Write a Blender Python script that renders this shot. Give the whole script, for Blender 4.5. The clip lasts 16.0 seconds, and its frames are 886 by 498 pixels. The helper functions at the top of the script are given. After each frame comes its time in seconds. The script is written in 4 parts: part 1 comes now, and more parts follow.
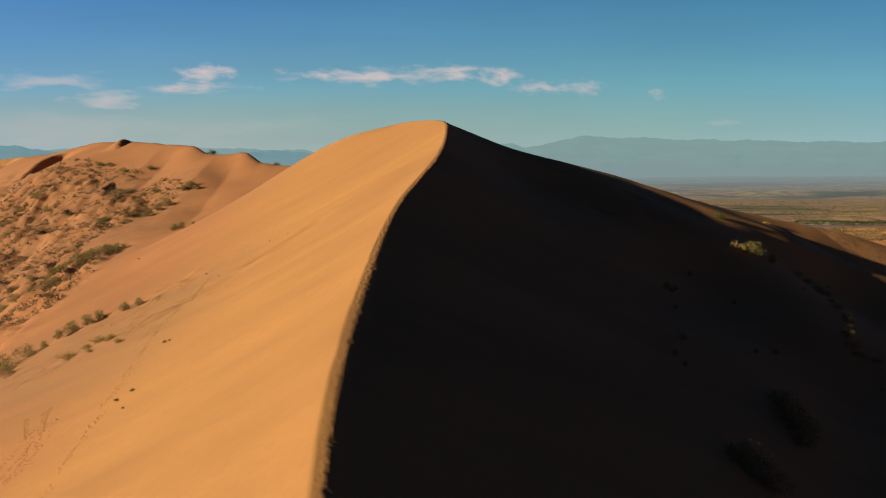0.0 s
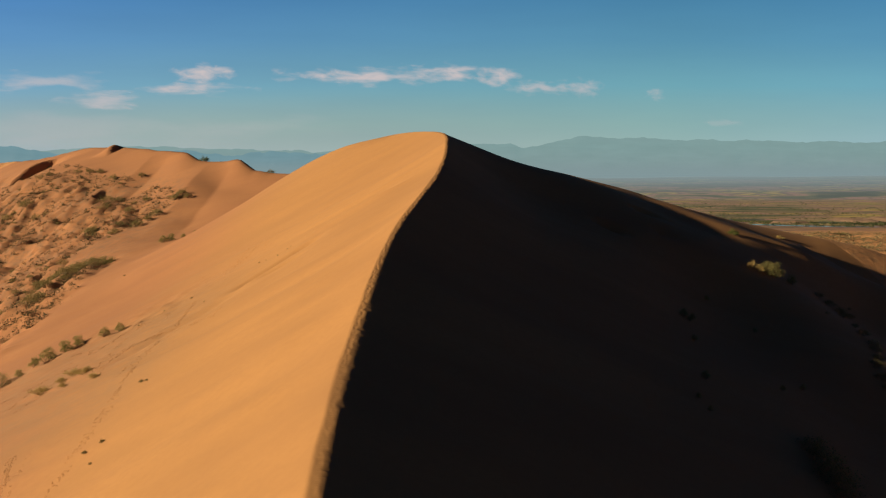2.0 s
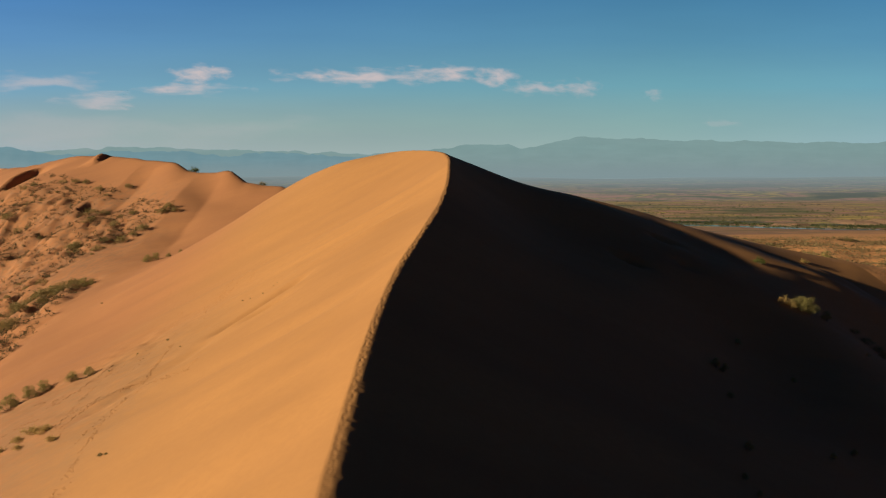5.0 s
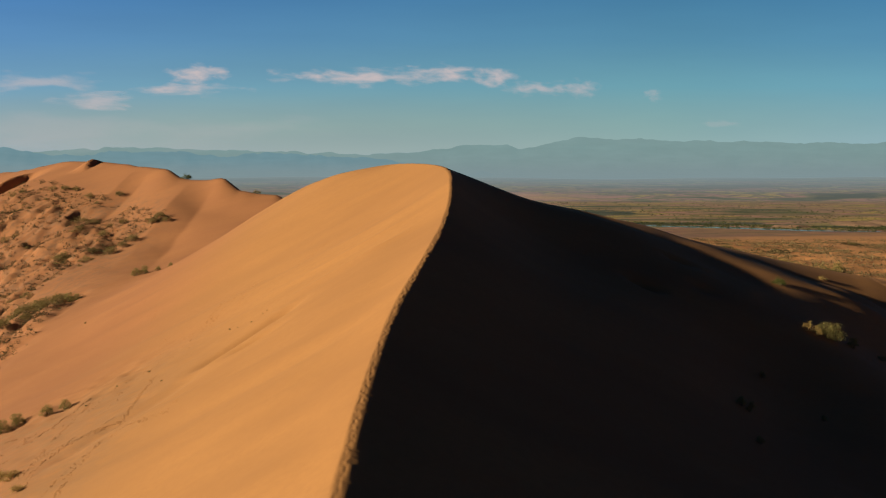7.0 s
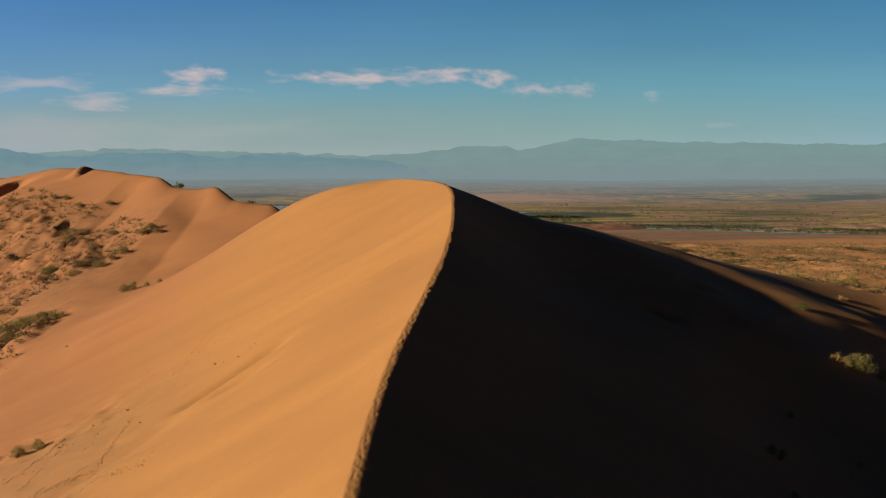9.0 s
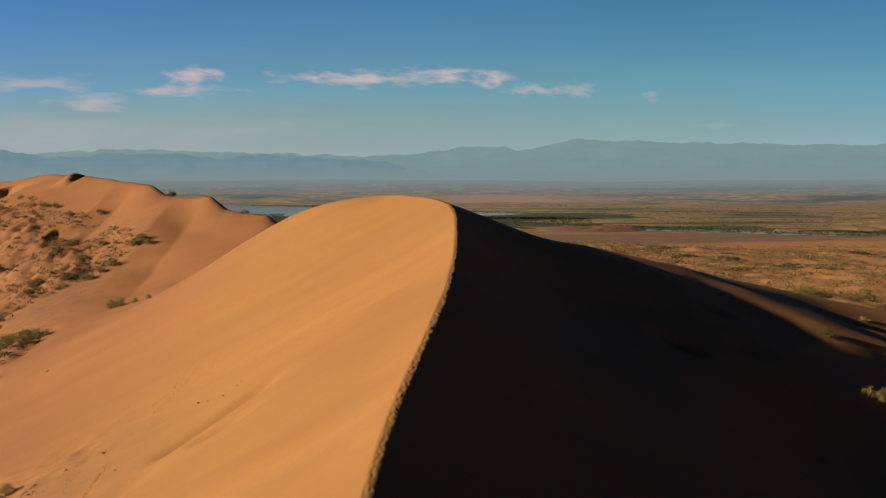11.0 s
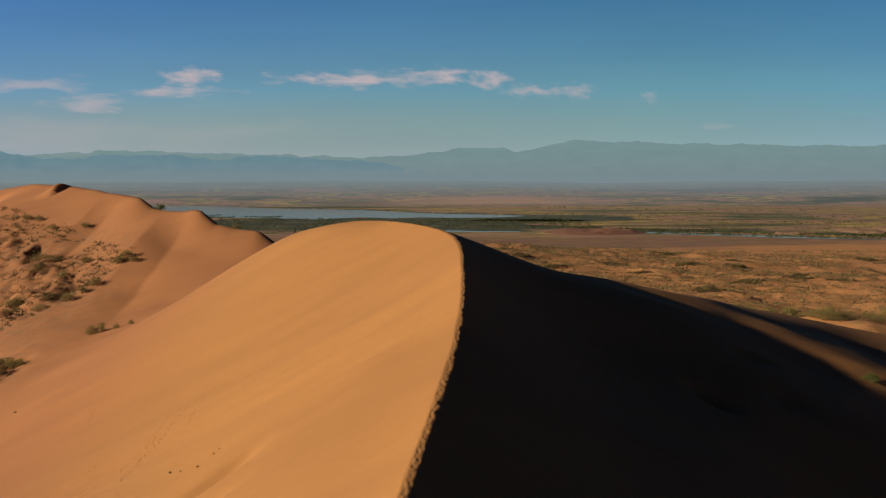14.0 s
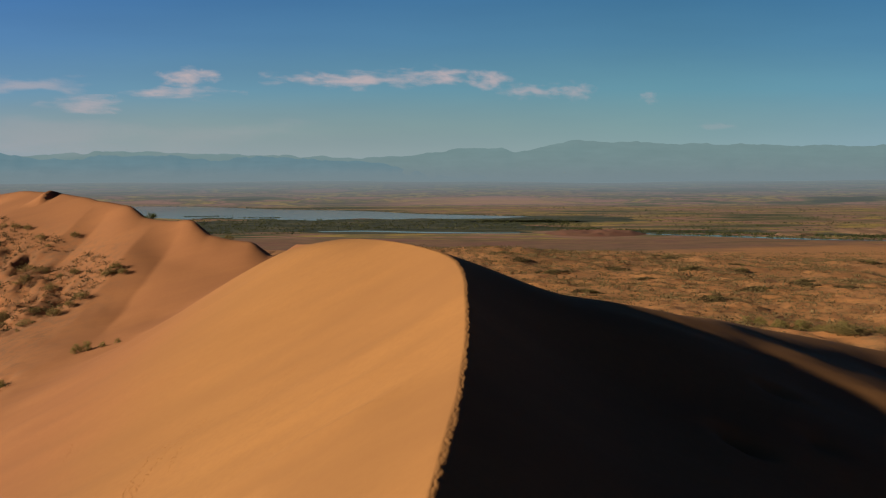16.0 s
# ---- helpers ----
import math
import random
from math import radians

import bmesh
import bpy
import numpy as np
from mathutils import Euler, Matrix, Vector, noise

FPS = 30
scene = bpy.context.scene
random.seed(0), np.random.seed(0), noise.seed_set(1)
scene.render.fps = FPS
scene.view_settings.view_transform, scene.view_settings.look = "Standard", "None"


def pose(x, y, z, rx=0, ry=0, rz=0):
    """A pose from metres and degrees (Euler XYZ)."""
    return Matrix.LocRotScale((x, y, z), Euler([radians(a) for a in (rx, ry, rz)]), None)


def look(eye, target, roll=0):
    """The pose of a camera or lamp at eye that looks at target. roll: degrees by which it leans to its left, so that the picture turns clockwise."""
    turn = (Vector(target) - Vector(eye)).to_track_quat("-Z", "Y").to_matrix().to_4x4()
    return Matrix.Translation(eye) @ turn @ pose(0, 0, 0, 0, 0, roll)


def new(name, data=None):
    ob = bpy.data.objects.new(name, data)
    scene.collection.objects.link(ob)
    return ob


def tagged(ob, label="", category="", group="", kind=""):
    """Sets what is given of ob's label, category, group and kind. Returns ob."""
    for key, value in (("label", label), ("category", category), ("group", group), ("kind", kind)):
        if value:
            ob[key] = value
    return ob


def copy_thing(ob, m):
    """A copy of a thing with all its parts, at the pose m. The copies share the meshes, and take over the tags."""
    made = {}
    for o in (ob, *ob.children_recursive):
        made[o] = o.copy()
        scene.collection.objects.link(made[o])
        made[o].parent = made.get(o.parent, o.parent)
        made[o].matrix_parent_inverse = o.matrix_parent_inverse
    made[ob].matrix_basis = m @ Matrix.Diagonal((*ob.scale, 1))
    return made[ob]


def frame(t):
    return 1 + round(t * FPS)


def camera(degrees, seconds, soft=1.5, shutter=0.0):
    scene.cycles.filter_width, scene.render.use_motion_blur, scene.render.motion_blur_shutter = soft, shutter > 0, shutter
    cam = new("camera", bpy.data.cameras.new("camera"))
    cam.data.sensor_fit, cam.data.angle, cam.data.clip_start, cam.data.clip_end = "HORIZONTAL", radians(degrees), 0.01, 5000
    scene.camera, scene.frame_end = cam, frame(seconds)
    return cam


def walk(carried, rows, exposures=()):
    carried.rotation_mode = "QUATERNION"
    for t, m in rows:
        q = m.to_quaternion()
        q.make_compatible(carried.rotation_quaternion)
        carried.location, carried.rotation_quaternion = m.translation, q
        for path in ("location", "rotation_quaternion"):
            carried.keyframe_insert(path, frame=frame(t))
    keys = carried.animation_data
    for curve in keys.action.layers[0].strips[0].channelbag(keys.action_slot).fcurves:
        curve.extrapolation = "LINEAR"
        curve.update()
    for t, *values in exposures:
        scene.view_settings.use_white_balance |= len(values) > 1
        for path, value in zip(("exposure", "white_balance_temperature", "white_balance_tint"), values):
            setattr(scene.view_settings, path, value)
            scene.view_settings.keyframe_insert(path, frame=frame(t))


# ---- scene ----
cam = camera(50.0, 16.0, soft=1.15)
PATH = [
    (0, pose(0.00, 0.00, 141.00, 85.588, -0.062, 0.005)),
    (0.5, pose(-0.10, 3.17, 141.90, 85.583, -0.053, -0.024)),
    (1, pose(-0.20, 6.33, 142.82, 85.579, -0.045, -0.053)),
    (1.5, pose(-0.31, 9.49, 143.73, 85.575, -0.037, -0.081)),
    (2, pose(-0.44, 12.65, 144.66, 85.576, -0.028, -0.108)),
    (2.5, pose(-0.57, 15.81, 145.58, 85.573, -0.021, -0.133)),
    (3, pose(-0.70, 18.96, 146.50, 85.572, -0.015, -0.157)),
    (3.5, pose(-0.84, 22.09, 147.42, 85.569, -0.010, -0.179)),
    (4, pose(-0.99, 25.23, 148.35, 85.569, -0.006, -0.201)),
    (6.5, pose(-1.72, 40.74, 152.63, 85.540, -0.029, -0.332)),
    (7, pose(-1.86, 43.86, 153.50, 85.548, -0.025, -0.355)),
    (7.5, pose(-1.99, 46.96, 154.37, 85.557, -0.022, -0.377)),
    (8, pose(-2.11, 50.07, 155.26, 85.566, -0.018, -0.399)),
    (8.5, pose(-2.24, 53.16, 156.14, 85.574, -0.015, -0.418)),
    (9, pose(-2.36, 56.24, 157.02, 85.582, -0.012, -0.439)),
    (11.5, pose(-2.97, 71.33, 161.26, 85.585, 0.004, -0.545)),
    (12, pose(-3.14, 74.33, 162.08, 85.590, 0.007, -0.571)),
    (12.5, pose(-3.31, 77.32, 162.88, 85.594, 0.010, -0.594)),
    (13, pose(-3.47, 80.29, 163.68, 85.598, 0.015, -0.615)),
    (13.5, pose(-3.61, 83.23, 164.47, 85.599, 0.022, -0.636)),
    (14, pose(-3.73, 86.14, 165.26, 85.600, 0.033, -0.655)),
    (14.5, pose(-3.82, 89.02, 166.06, 85.598, 0.048, -0.673)),
    (15, pose(-3.91, 91.89, 166.86, 85.596, 0.066, -0.692)),
    (15.5, pose(-3.99, 94.76, 167.66, 85.592, 0.085, -0.712)),
    (16, pose(-4.06, 97.62, 168.46, 85.588, 0.104, -0.731)),
]
walk(cam, PATH, exposures=[(0, 0.72, 6500, 6), (4, 0.68, 6500, 7), (8, 0.59, 6500, 8.5), (12, 0.52, 6450, 11), (16, 0.37, 6380, 12)])

# ---- light ----
SUN_EL, SUN_AZ = 16.8, 255.0  # degrees; azimuth clockwise from +y
world = bpy.data.worlds.new("world")
scene.world = world
world.use_nodes = True
wn = world.node_tree.nodes
sky = wn.new("ShaderNodeTexSky")
sky.sky_type = "NISHITA"
sky.sun_disc = False
sky.sun_elevation, sky.sun_rotation = radians(SUN_EL), radians(SUN_AZ)
sky.altitude, sky.air_density, sky.dust_density, sky.ozone_density = 2500, 0.16, 0.0, 5.0
wn["Background"].inputs["Strength"].default_value = 0.05
world.node_tree.links.new(sky.outputs[0], wn["Background"].inputs["Color"])
toward = Vector((math.sin(radians(SUN_AZ)) * math.cos(radians(SUN_EL)), math.cos(radians(SUN_AZ)) * math.cos(radians(SUN_EL)), math.sin(radians(SUN_EL))))
sun_data = bpy.data.lights.new("sun", "SUN")
sun_data.energy, sun_data.angle, sun_data.color = 5.1, radians(0.53), (1.0, 0.84, 0.62)
sun = new("sun", sun_data)
sun.matrix_world = look(toward * 900 + Vector((0, 200, 100)), (0, 200, 100))

# ---- lie of the land ----
def spline(nodes, q):
    """Weights of a natural cubic spline through nodes at the places q."""
    xn = np.asarray(nodes, float)
    n, h = len(xn), np.diff(xn)
    a, b = np.eye(n), np.zeros((n, n))
    for i in range(1, n - 1):
        a[i, i - 1], a[i, i], a[i, i + 1] = h[i - 1], 2 * (h[i - 1] + h[i]), h[i]
        b[i, i - 1], b[i, i], b[i, i + 1] = 6 / h[i - 1], -6 / h[i - 1] - 6 / h[i], 6 / h[i]
    bend = np.linalg.solve(a, b)
    q = np.clip(np.asarray(q, float), xn[0], xn[-1])
    k = np.clip(np.searchsorted(xn, q) - 1, 0, n - 2)
    u = (xn[k + 1] - q) / h[k]
    v = 1 - u
    one = np.eye(n)
    return (u[:, None] * one[k] + v[:, None] * one[k + 1]
            + ((u**3 - u)[:, None] * bend[k] + (v**3 - v)[:, None] * bend[k + 1]) * (h[k] ** 2)[:, None] / 6)


def lattice(i, j, seed):
    n = (i.astype(np.int64) * 374761393 + j.astype(np.int64) * 668265263 + seed * 974634777) & 0x7FFFFFFF
    n = ((n ^ (n >> 13)) * 1274126177) & 0x7FFFFFFF
    return ((n ^ (n >> 16)) & 0xFFFF) / 32767.5 - 1


def grain(x, y, size, seed):
    """Smooth noise from -1 to 1 with lumps of that size in metres."""
    x, y = x / size, y / size
    i, j = np.floor(x), np.floor(y)
    u, v = x - i, y - j
    u, v = u * u * u * (u * (u * 6 - 15) + 10), v * v * v * (v * (v * 6 - 15) + 10)
    a, b = lattice(i, j, seed), lattice(i + 1, j, seed)
    c, d = lattice(i, j + 1, seed), lattice(i + 1, j + 1, seed)
    return (a * (1 - u) + b * u) * (1 - v) + (c * (1 - u) + d * u) * v


def ease(a, b, x):
    t = np.clip((x - a) / (b - a), 0, 1)
    return t * t * (3 - 2 * t)


def blend(a, b, k):
    """The higher of two lands, with a hollow of breadth k where they meet."""
    h = np.clip(0.5 + 0.5 * (a - b) / k, 0, 1)
    return b * (1 - h) + a * h + k * h * (1 - h)


# Cross-sections of the great dune: a section at each y, heights at each offset from the crest.
SECTION_Y = [-60, 20, 80, 120, 160, 200, 230, 250, 268, 292, 340, 400]
LEE_OFFSET = [0, 8, 20, 38, 55, 75, 100, 125, 150]
WINDWARD_OFFSET = [0, 8, 20, 38, 60, 85, 120]
CREST_X = [1.4, -4, -9.4, -9.6, -6.5, -0.4, 1.2, -0.6, -7.8, -17.6, -32.9, -46.8]
LEE = [
    [108.2, 104.3, 98.6, 89.8, 81.5, 71.7, 59.3, 46.8, 34.3],
    [120.6, 116.8, 111.2, 103.0, 95.2, 86.1, 74.7, 63.3, 52.0],
    [128.2, 124.9, 119.8, 112.0, 104.5, 95.6, 84.9, 74.6, 64.6],
    [137.5, 133.4, 127.5, 119.4, 112.5, 104.4, 94.3, 84.4, 75.6],
    [146.0, 141.3, 135.1, 127.7, 119.8, 116.5, 103.6, 93.9, 86.5],
    [152.6, 146.9, 140.9, 136.0, 131.8, 123.1, 109.4, 102.7, 93.5],
    [155.5, 152.2, 147.6, 142.7, 136.7, 130.3, 121.0, 112.9, 97.4],
    [156.3, 153.3, 148.5, 145.5, 141.8, 135.2, 126.2, 114.2, 99.5],
    [155.7, 151.2, 144.9, 138.5, 140.7, 138.1, 132.3, 124.5, 116.8],
    [151.4, 146.7, 141.9, 136.6, 133.1, 130.0, 129.2, 129.6, 127.2],
    [146.8, 142.1, 137.3, 132.1, 128.2, 125.8, 125.6, 128.3, 132.7]]
LEE.insert(0, [a - 1.3 * (b - a) for a, b in zip(LEE[0], LEE[1])])
WINDWARD = [
    [88.3, 82.1, 72.8, 61.2, 48, 29.3],
    [103.9, 97.6, 88.1, 76.9, 64.5, 47.4],
    [115.9, 109, 99.4, 88.5, 77, 61.3],
    [123.6, 116.7, 106.8, 96.6, 85.7, 70.7],
    [132.6, 125.6, 115.8, 105.6, 94.6, 79.5],
    [141.5, 134.7, 125, 114.4, 103.4, 87.1],
    [147.9, 141, 131.3, 120.1, 108.2, 91],
    [151, 144.5, 134.8, 123.1, 110.2, 92.6],
    [152.4, 146.5, 136.9, 124.6, 111.1, 93.3],
    [153.9, 148.3, 137.7, 124.9, 111.8, 93.3],
    [148.6, 142.9, 131.9, 121, 109.9, 91.8],
    [141.8, 134.5, 123.9, 112.2, 101.6, 88]]
# Cross-sections of the ridge behind it: a section at each x, heights at each offset towards the viewer.
SECTION_X = [-330, -260, -215, -175, -140, -110, -85, -60, -20]
FRONT_OFFSET = [0, 15, 40, 75, 120, 180, 260]
RIDGE_Y = [743.6, 650.3, 591.3, 547.6, 506.8, 473, 448, 425.1, 389.5]
RIDGE = [
    [154.9, 150.1, 142.1, 130.6, 113.5, 86.8, 47.6],
    [156.8, 153.7, 147.4, 135.7, 117, 90.3, 56.3],
    [160.8, 156.3, 149.3, 138.2, 117.1, 92, 63.7],
    [160.3, 154.9, 145.9, 133.2, 114.1, 94.3, 72.8],
    [156.7, 151.3, 141.1, 127.5, 115.3, 101, 82.1],
    [151.7, 147.2, 139.5, 126.2, 117.6, 108.3, 90.7],
    [148.8, 144, 136.7, 127.6, 119.7, 111.7, 98],
    [142.7, 139.8, 134.7, 128.5, 122.2, 115.4, 105.1],
    [133.5, 132.8, 131.5, 129.4, 126.1, 121.6, 116.3]]
HOLLOWS = [(-40, 192.2, -24, 201, 1.25, 1.5), (-34, 190, -26, 191.2, 1.0, 1.2), (-58, 176, -38, 190, 0.75, 2.6), (46, 239.8, 49.4, 236.4, 2.2, 1.5), (34.2, 223.4, 39.2, 217.8, 2.5, 1.7), (48.4, 227, 50.6, 222.8, 2.0, 1.5)]
PLAIN_Z = 40.0


def crest_x(y):
    return spline(SECTION_Y, y) @ np.array(CREST_X)


def great_dune(x, y):
    w = spline(SECTION_Y, y)
    s = x - w @ np.array(CREST_X)
    # the top is trodden flat: a band that lies a little to the bright side, its far rim ragged
    wide = np.interp(y, [60, 130, 250, 300], [1.75, 1.45, 0.9, 0.5]) * (1 + 0.12 * grain(y, y * 0, 6.0, 5))
    s = s + 0.36 * wide * np.exp(-((s / 5.0) ** 2))
    s = s + (0.07 * grain(y, x * 0.3, 1.1, 8) + 0.10 * grain(y, x * 0, 0.5, 9) + 0.11 * grain(y, x * 0, 0.27, 10)) * np.exp(-(((s - 0.4 * wide) / 0.45) ** 2))
    lee = w @ np.array(LEE)
    windward = np.concatenate([lee[:, :1], w @ np.array(WINDWARD)], 1)
    right = (spline(LEE_OFFSET, np.maximum(s, 0)) * lee).sum(1)
    left = (spline(WINDWARD_OFFSET, np.maximum(-s, 0)) * windward).sum(1)
    z = np.where(s >= 0, right, left)
    z = z - 0.3 * np.maximum(s - 150, 0) - 0.3 * np.maximum(-s - 120, 0) - 0.45 * np.maximum(y - 400, 0) - 0.2 * np.maximum(-60 - y, 0)
    # the far brow of the lee slope falls away
    z = z - 0.30 * ease(25, 60, s) * (1 - ease(420, 500, y)) * np.logaddexp(0, (y - 306) / 3.0) * 3.0
    # the flattened band, with a soft near edge and a ropey, trampled surface
    flat = lee[:, 0] - 0.185 * wide + 0.01 * (0.46 * wide - s) + 4 * ease(300, 330, y)
    k = 0.10 * wide
    cut = z - flat
    z = np.minimum(z, flat) - np.maximum(k - np.abs(cut), 0) ** 2 / (4 * k)
    ropes = grain(x, y, 0.75, 3) * 0.026 + grain(2.2 * x + 0.7 * y, y, 0.5, 4) * 0.045 + grain(x, y, 0.24, 6) * 0.035
    z = z + ropes * ease(0.02, 0.12, cut) * (0.25 + 0.75 * ease(95, 140, y))
    # wind-drawn swells on the bright side, hollows on the shaded one
    bright = ease(2, 14, -s)
    z = z + bright * (0.46 * grain(x / 5 + 0.15 * y, y + 0.12 * x, 9.0, 11) + 0.16 * grain(x / 4, y + 0.12 * x, 3.6, 12))
    z = z + bright * 0.5 * (np.exp(-(((y - 0.05 * x - 208) / 2.2) ** 2)) + 0.7 * np.exp(-(((y - 0.02 * x - 219) / 2.0) ** 2))) * (1 - ease(20, 38, -s))
    for ax, ay, bx, by, deep, broad in HOLLOWS:
        reach = float(np.hypot(bx - ax, by - ay))
        ux, uy = (bx - ax) / reach, (by - ay) / reach
        along, off = (x - ax) * ux + (y - ay) * uy, (y - ay) * ux - (x - ax) * uy
        z = z - deep * ease(-2, 4, along) * (1 - ease(reach - 5, reach + 2, along)) * np.exp(-((off / broad) ** 2))
    # a broken ledge along the foot of the bright side
    ledge = np.exp(-(((y - 209 - 0.16 * (x + 80)) / 9.0) ** 2)) * ease(46, 62, -s) * (1 - ease(95, 112, -s))
    trodden = ease(152, 176, y) * (1 - ease(204, 222, y)) * ease(30, 46, -s) * (1 - ease(95, 112, -s))
    z = z + trodden * (0.11 * grain(x, y, 2.4, 19) + 0.07 * grain(x, y, 1.1, 20))
    z = z + ledge * (0.50 * grain(x, y, 3.0, 16) + 0.28 * grain(x, y, 1.1, 17))
    # low swells and dips of the lee slope
    for cx, cy, wx, wy, tall in ((52, 258, 9, 13, -0.65), (39, 288, 10, 13, -1.2), (76, 250, 9, 6, 0.25), (60, 243, 9, 8, -0.8), (92, 281, 14, 8, -1.6), (78, 198, 14, 12, -1.2), (90, 252, 8, 4.5, 1.3), (98, 267, 9, 5, 1.8), (113, 247, 15, 13, -2.4), (37, 259, 9, 7, -0.9), (64, 274, 9, 7, -0.7), (67, 246, 6, 7, -0.5), (58, 233, 7, 6, -0.4), (46, 291, 6, 8, -0.3)):
        z = z + tall * np.exp(-(((x - cx) / wx) ** 2) - ((y - cy) / wy) ** 2)
    z = z + ease(30, 70, s) * (0.22 * grain(x, y / 2.2, 13.0, 13) + 0.12 * grain(x, y, 4.0, 14)) + ease(3, 12, s) * 0.08 * grain(x / 4, y, 4.0, 15)
    return z


def ridge_edge(y):
    """Where the scrub on the ridge gives way to bare sand."""
    return np.interp(y, [300, 345, 362, 386, 400, 410, 430, 480], [-108, -112, -138, -140, -128, -118, -110, -118])


def back_ridge(x, y):
    w = spline(SECTION_X, x)
    d = w @ np.array(RIDGE_Y) - y
    front = w @ np.array(RIDGE)
    fore = 0.5 * (d + np.sqrt(d * d + 5.0))
    z = (spline(FRONT_OFFSET, fore) * front).sum(1) + 0.6 * (d - fore) + 0.9
    z = z - 0.25 * np.maximum(d - 260, 0) - 0.5 * np.maximum(x + 20, 0) - 0.1 * np.maximum(-330 - x, 0)
    # broken crest with short slip faces, and gullies running down from it
    saw = np.interp(x, [-175, -150, -130, -127, -119, -113, -102, -96, -93, -85, -77, -70, -67, -65, -59, -52], [0, -0.2, 1.4, 1.2, -1.3, -1.0, 0.6, 2.2, 2.0, -1.9, -1.5, 0.3, 1.0, 0.8, -1.2, 0])
    z = z + saw * np.exp(-np.abs(d) / 8.0)
    for way, deep, reach, left, right in (([-101, -101, -100, -98, -94], 4.2, 118, 15, 60), ([-151, -149, -146, -140, -136], 3.3, 92, 13, 50)):
        at = np.interp(y, [380, 405, 432, 450, 500] if way[0] > -120 else [430, 450, 470, 488, 510], way) + 0.5 * grain(y, y * 0, 9.0, 26)
        cut = np.where(x < at, np.clip(1 - (at - x) / left, 0, 1), np.clip(1 - (x - at) / right, 0, 1))
        z = z - deep * cut * ease(0, 30, d) * (1 - ease(0.45 * reach, reach, d))
    # two small slip faces, and three blowouts among the scrub: gentle from the windward, steep towards the lee
    for cx, cy, tall, dig, run, drop, broad, nx, ny in ((-184, 547, 3.6, 0.0, 13, 2.4, 6.0, 0.90, -0.43), (-246, 582, 3.2, 5.2, 20, 4.2, 17.0, 0.76, -0.65),
                                                        (-166, 469, 1.6, 1.4, 6, 1.8, 6.0, 0.90, -0.43), (-204, 476, 1.6, 1.4, 6, 1.8, 6.5, 0.90, -0.43), (-154, 442, 1.1, 1.2, 5, 1.5, 4.5, 0.90, -0.43)):
        a, b = (x - cx) * nx + (y - cy) * ny, (y - cy) * nx - (x - cx) * ny
        lie = np.clip(1 - (b / broad) ** 2, 0, 1)
        z = z + lie * (tall * ease(-run, 0, a) * (1 - ease(0, drop, a)) - dig * ease(0, drop, a) * (1 - ease(drop, drop + 30, a)))
    hummocks = ease(45, 75, d) * (1 - ease(230, 300, d)) * (1 - 0.93 * ease(-12, 3, x - ridge_edge(y)))
    return z + hummocks * (1.7 * grain(x, y, 10.0, 21) + 1.35 * grain(x, y, 5.0, 22) + 0.85 * grain(x, y, 2.6, 23) + 0.35 * grain(x, y, 1.4, 25)) + 0.25 * grain(x, y, 14.0, 24)


def plain(x, y):
    z = np.interp(y, [-6000, -400, 100, 380, 850, 1050, 1500, 1850, 4190, 4350, 4720, 6000], [40, 60, 95, 119, 92, 89, 54, 40, 40, 72, 145, 150])
    z = z - 0.045 * np.clip(x - 180, -120, 250) * ease(600, 850, y) * (1 - ease(1100, 1500, y))
    z = z - 30 * ease(-30, -150, x) * (1 - ease(700, 1300, y)) * ease(-500, 0, y)
    z = z - 3.5 * ease(105, 160, x) * ease(180, 290, y) * (1 - ease(400, 560, y))
    z = np.where(np.abs(x) > 2600, z + (40 - z) * ease(2600, 4500, np.abs(x)), z)
    z = z + 2.5 * np.exp(-(((x - 131) / 22) ** 2) - ((y - 386) / 16) ** 2)
    z = z + 3.0 * ease(700, 900, y) * (1 - ease(1250, 1450, y)) * grain(x, y, 70.0, 34)
    rough = ease(100, 300, y) * (1 - ease(1450, 1650, y))
    return z + rough * (1.4 * grain(x, y, 30.0, 31) + 0.85 * grain(x, y, 12.0, 32) + 0.75 * grain(x, y, 5.0, 33))


def height(x, y):
    x, y = np.asarray(x, float), np.asarray(y, float)
    if len(x) > 20000:
        return np.concatenate([height(x[k : k + 20000], y[k : k + 20000]) for k in range(0, len(x), 20000)])
    return blend(blend(great_dune(x, y), back_ridge(x, y), 3.0), plain(x, y), 6.0)


# ---- materials ----
def material(name, rough=0.9):
    m = bpy.data.materials.new(name)
    m.use_nodes = True
    n = m.node_tree.nodes
    n["Principled BSDF"].inputs["Roughness"].default_value = rough
    n["Principled BSDF"].inputs["Specular IOR Level"].default_value = 0.2
    return m, n, m.node_tree.links, n["Principled BSDF"]


def noise_node(n, l, place, scale, detail=4.0, rough=0.55):
    t = n.new("ShaderNodeTexNoise")
    t.inputs["Scale"].default_value, t.inputs["Detail"].default_value, t.inputs["Roughness"].default_value = scale, detail, rough
    l.new(place, t.inputs["Vector"])
    return t.outputs["Fac"]


def ramp(n, l, fac, *stops):
    r = n.new("ShaderNodeValToRGB")
    e = r.color_ramp.elements
    while len(e) < len(stops):
        e.new(0.5)
    for k, (at, c) in zip(e, stops):
        k.position, k.color = at, (*c, 1) if len(c) == 3 else c
    l.new(fac, r.inputs["Fac"])
    return r.outputs["Color"]


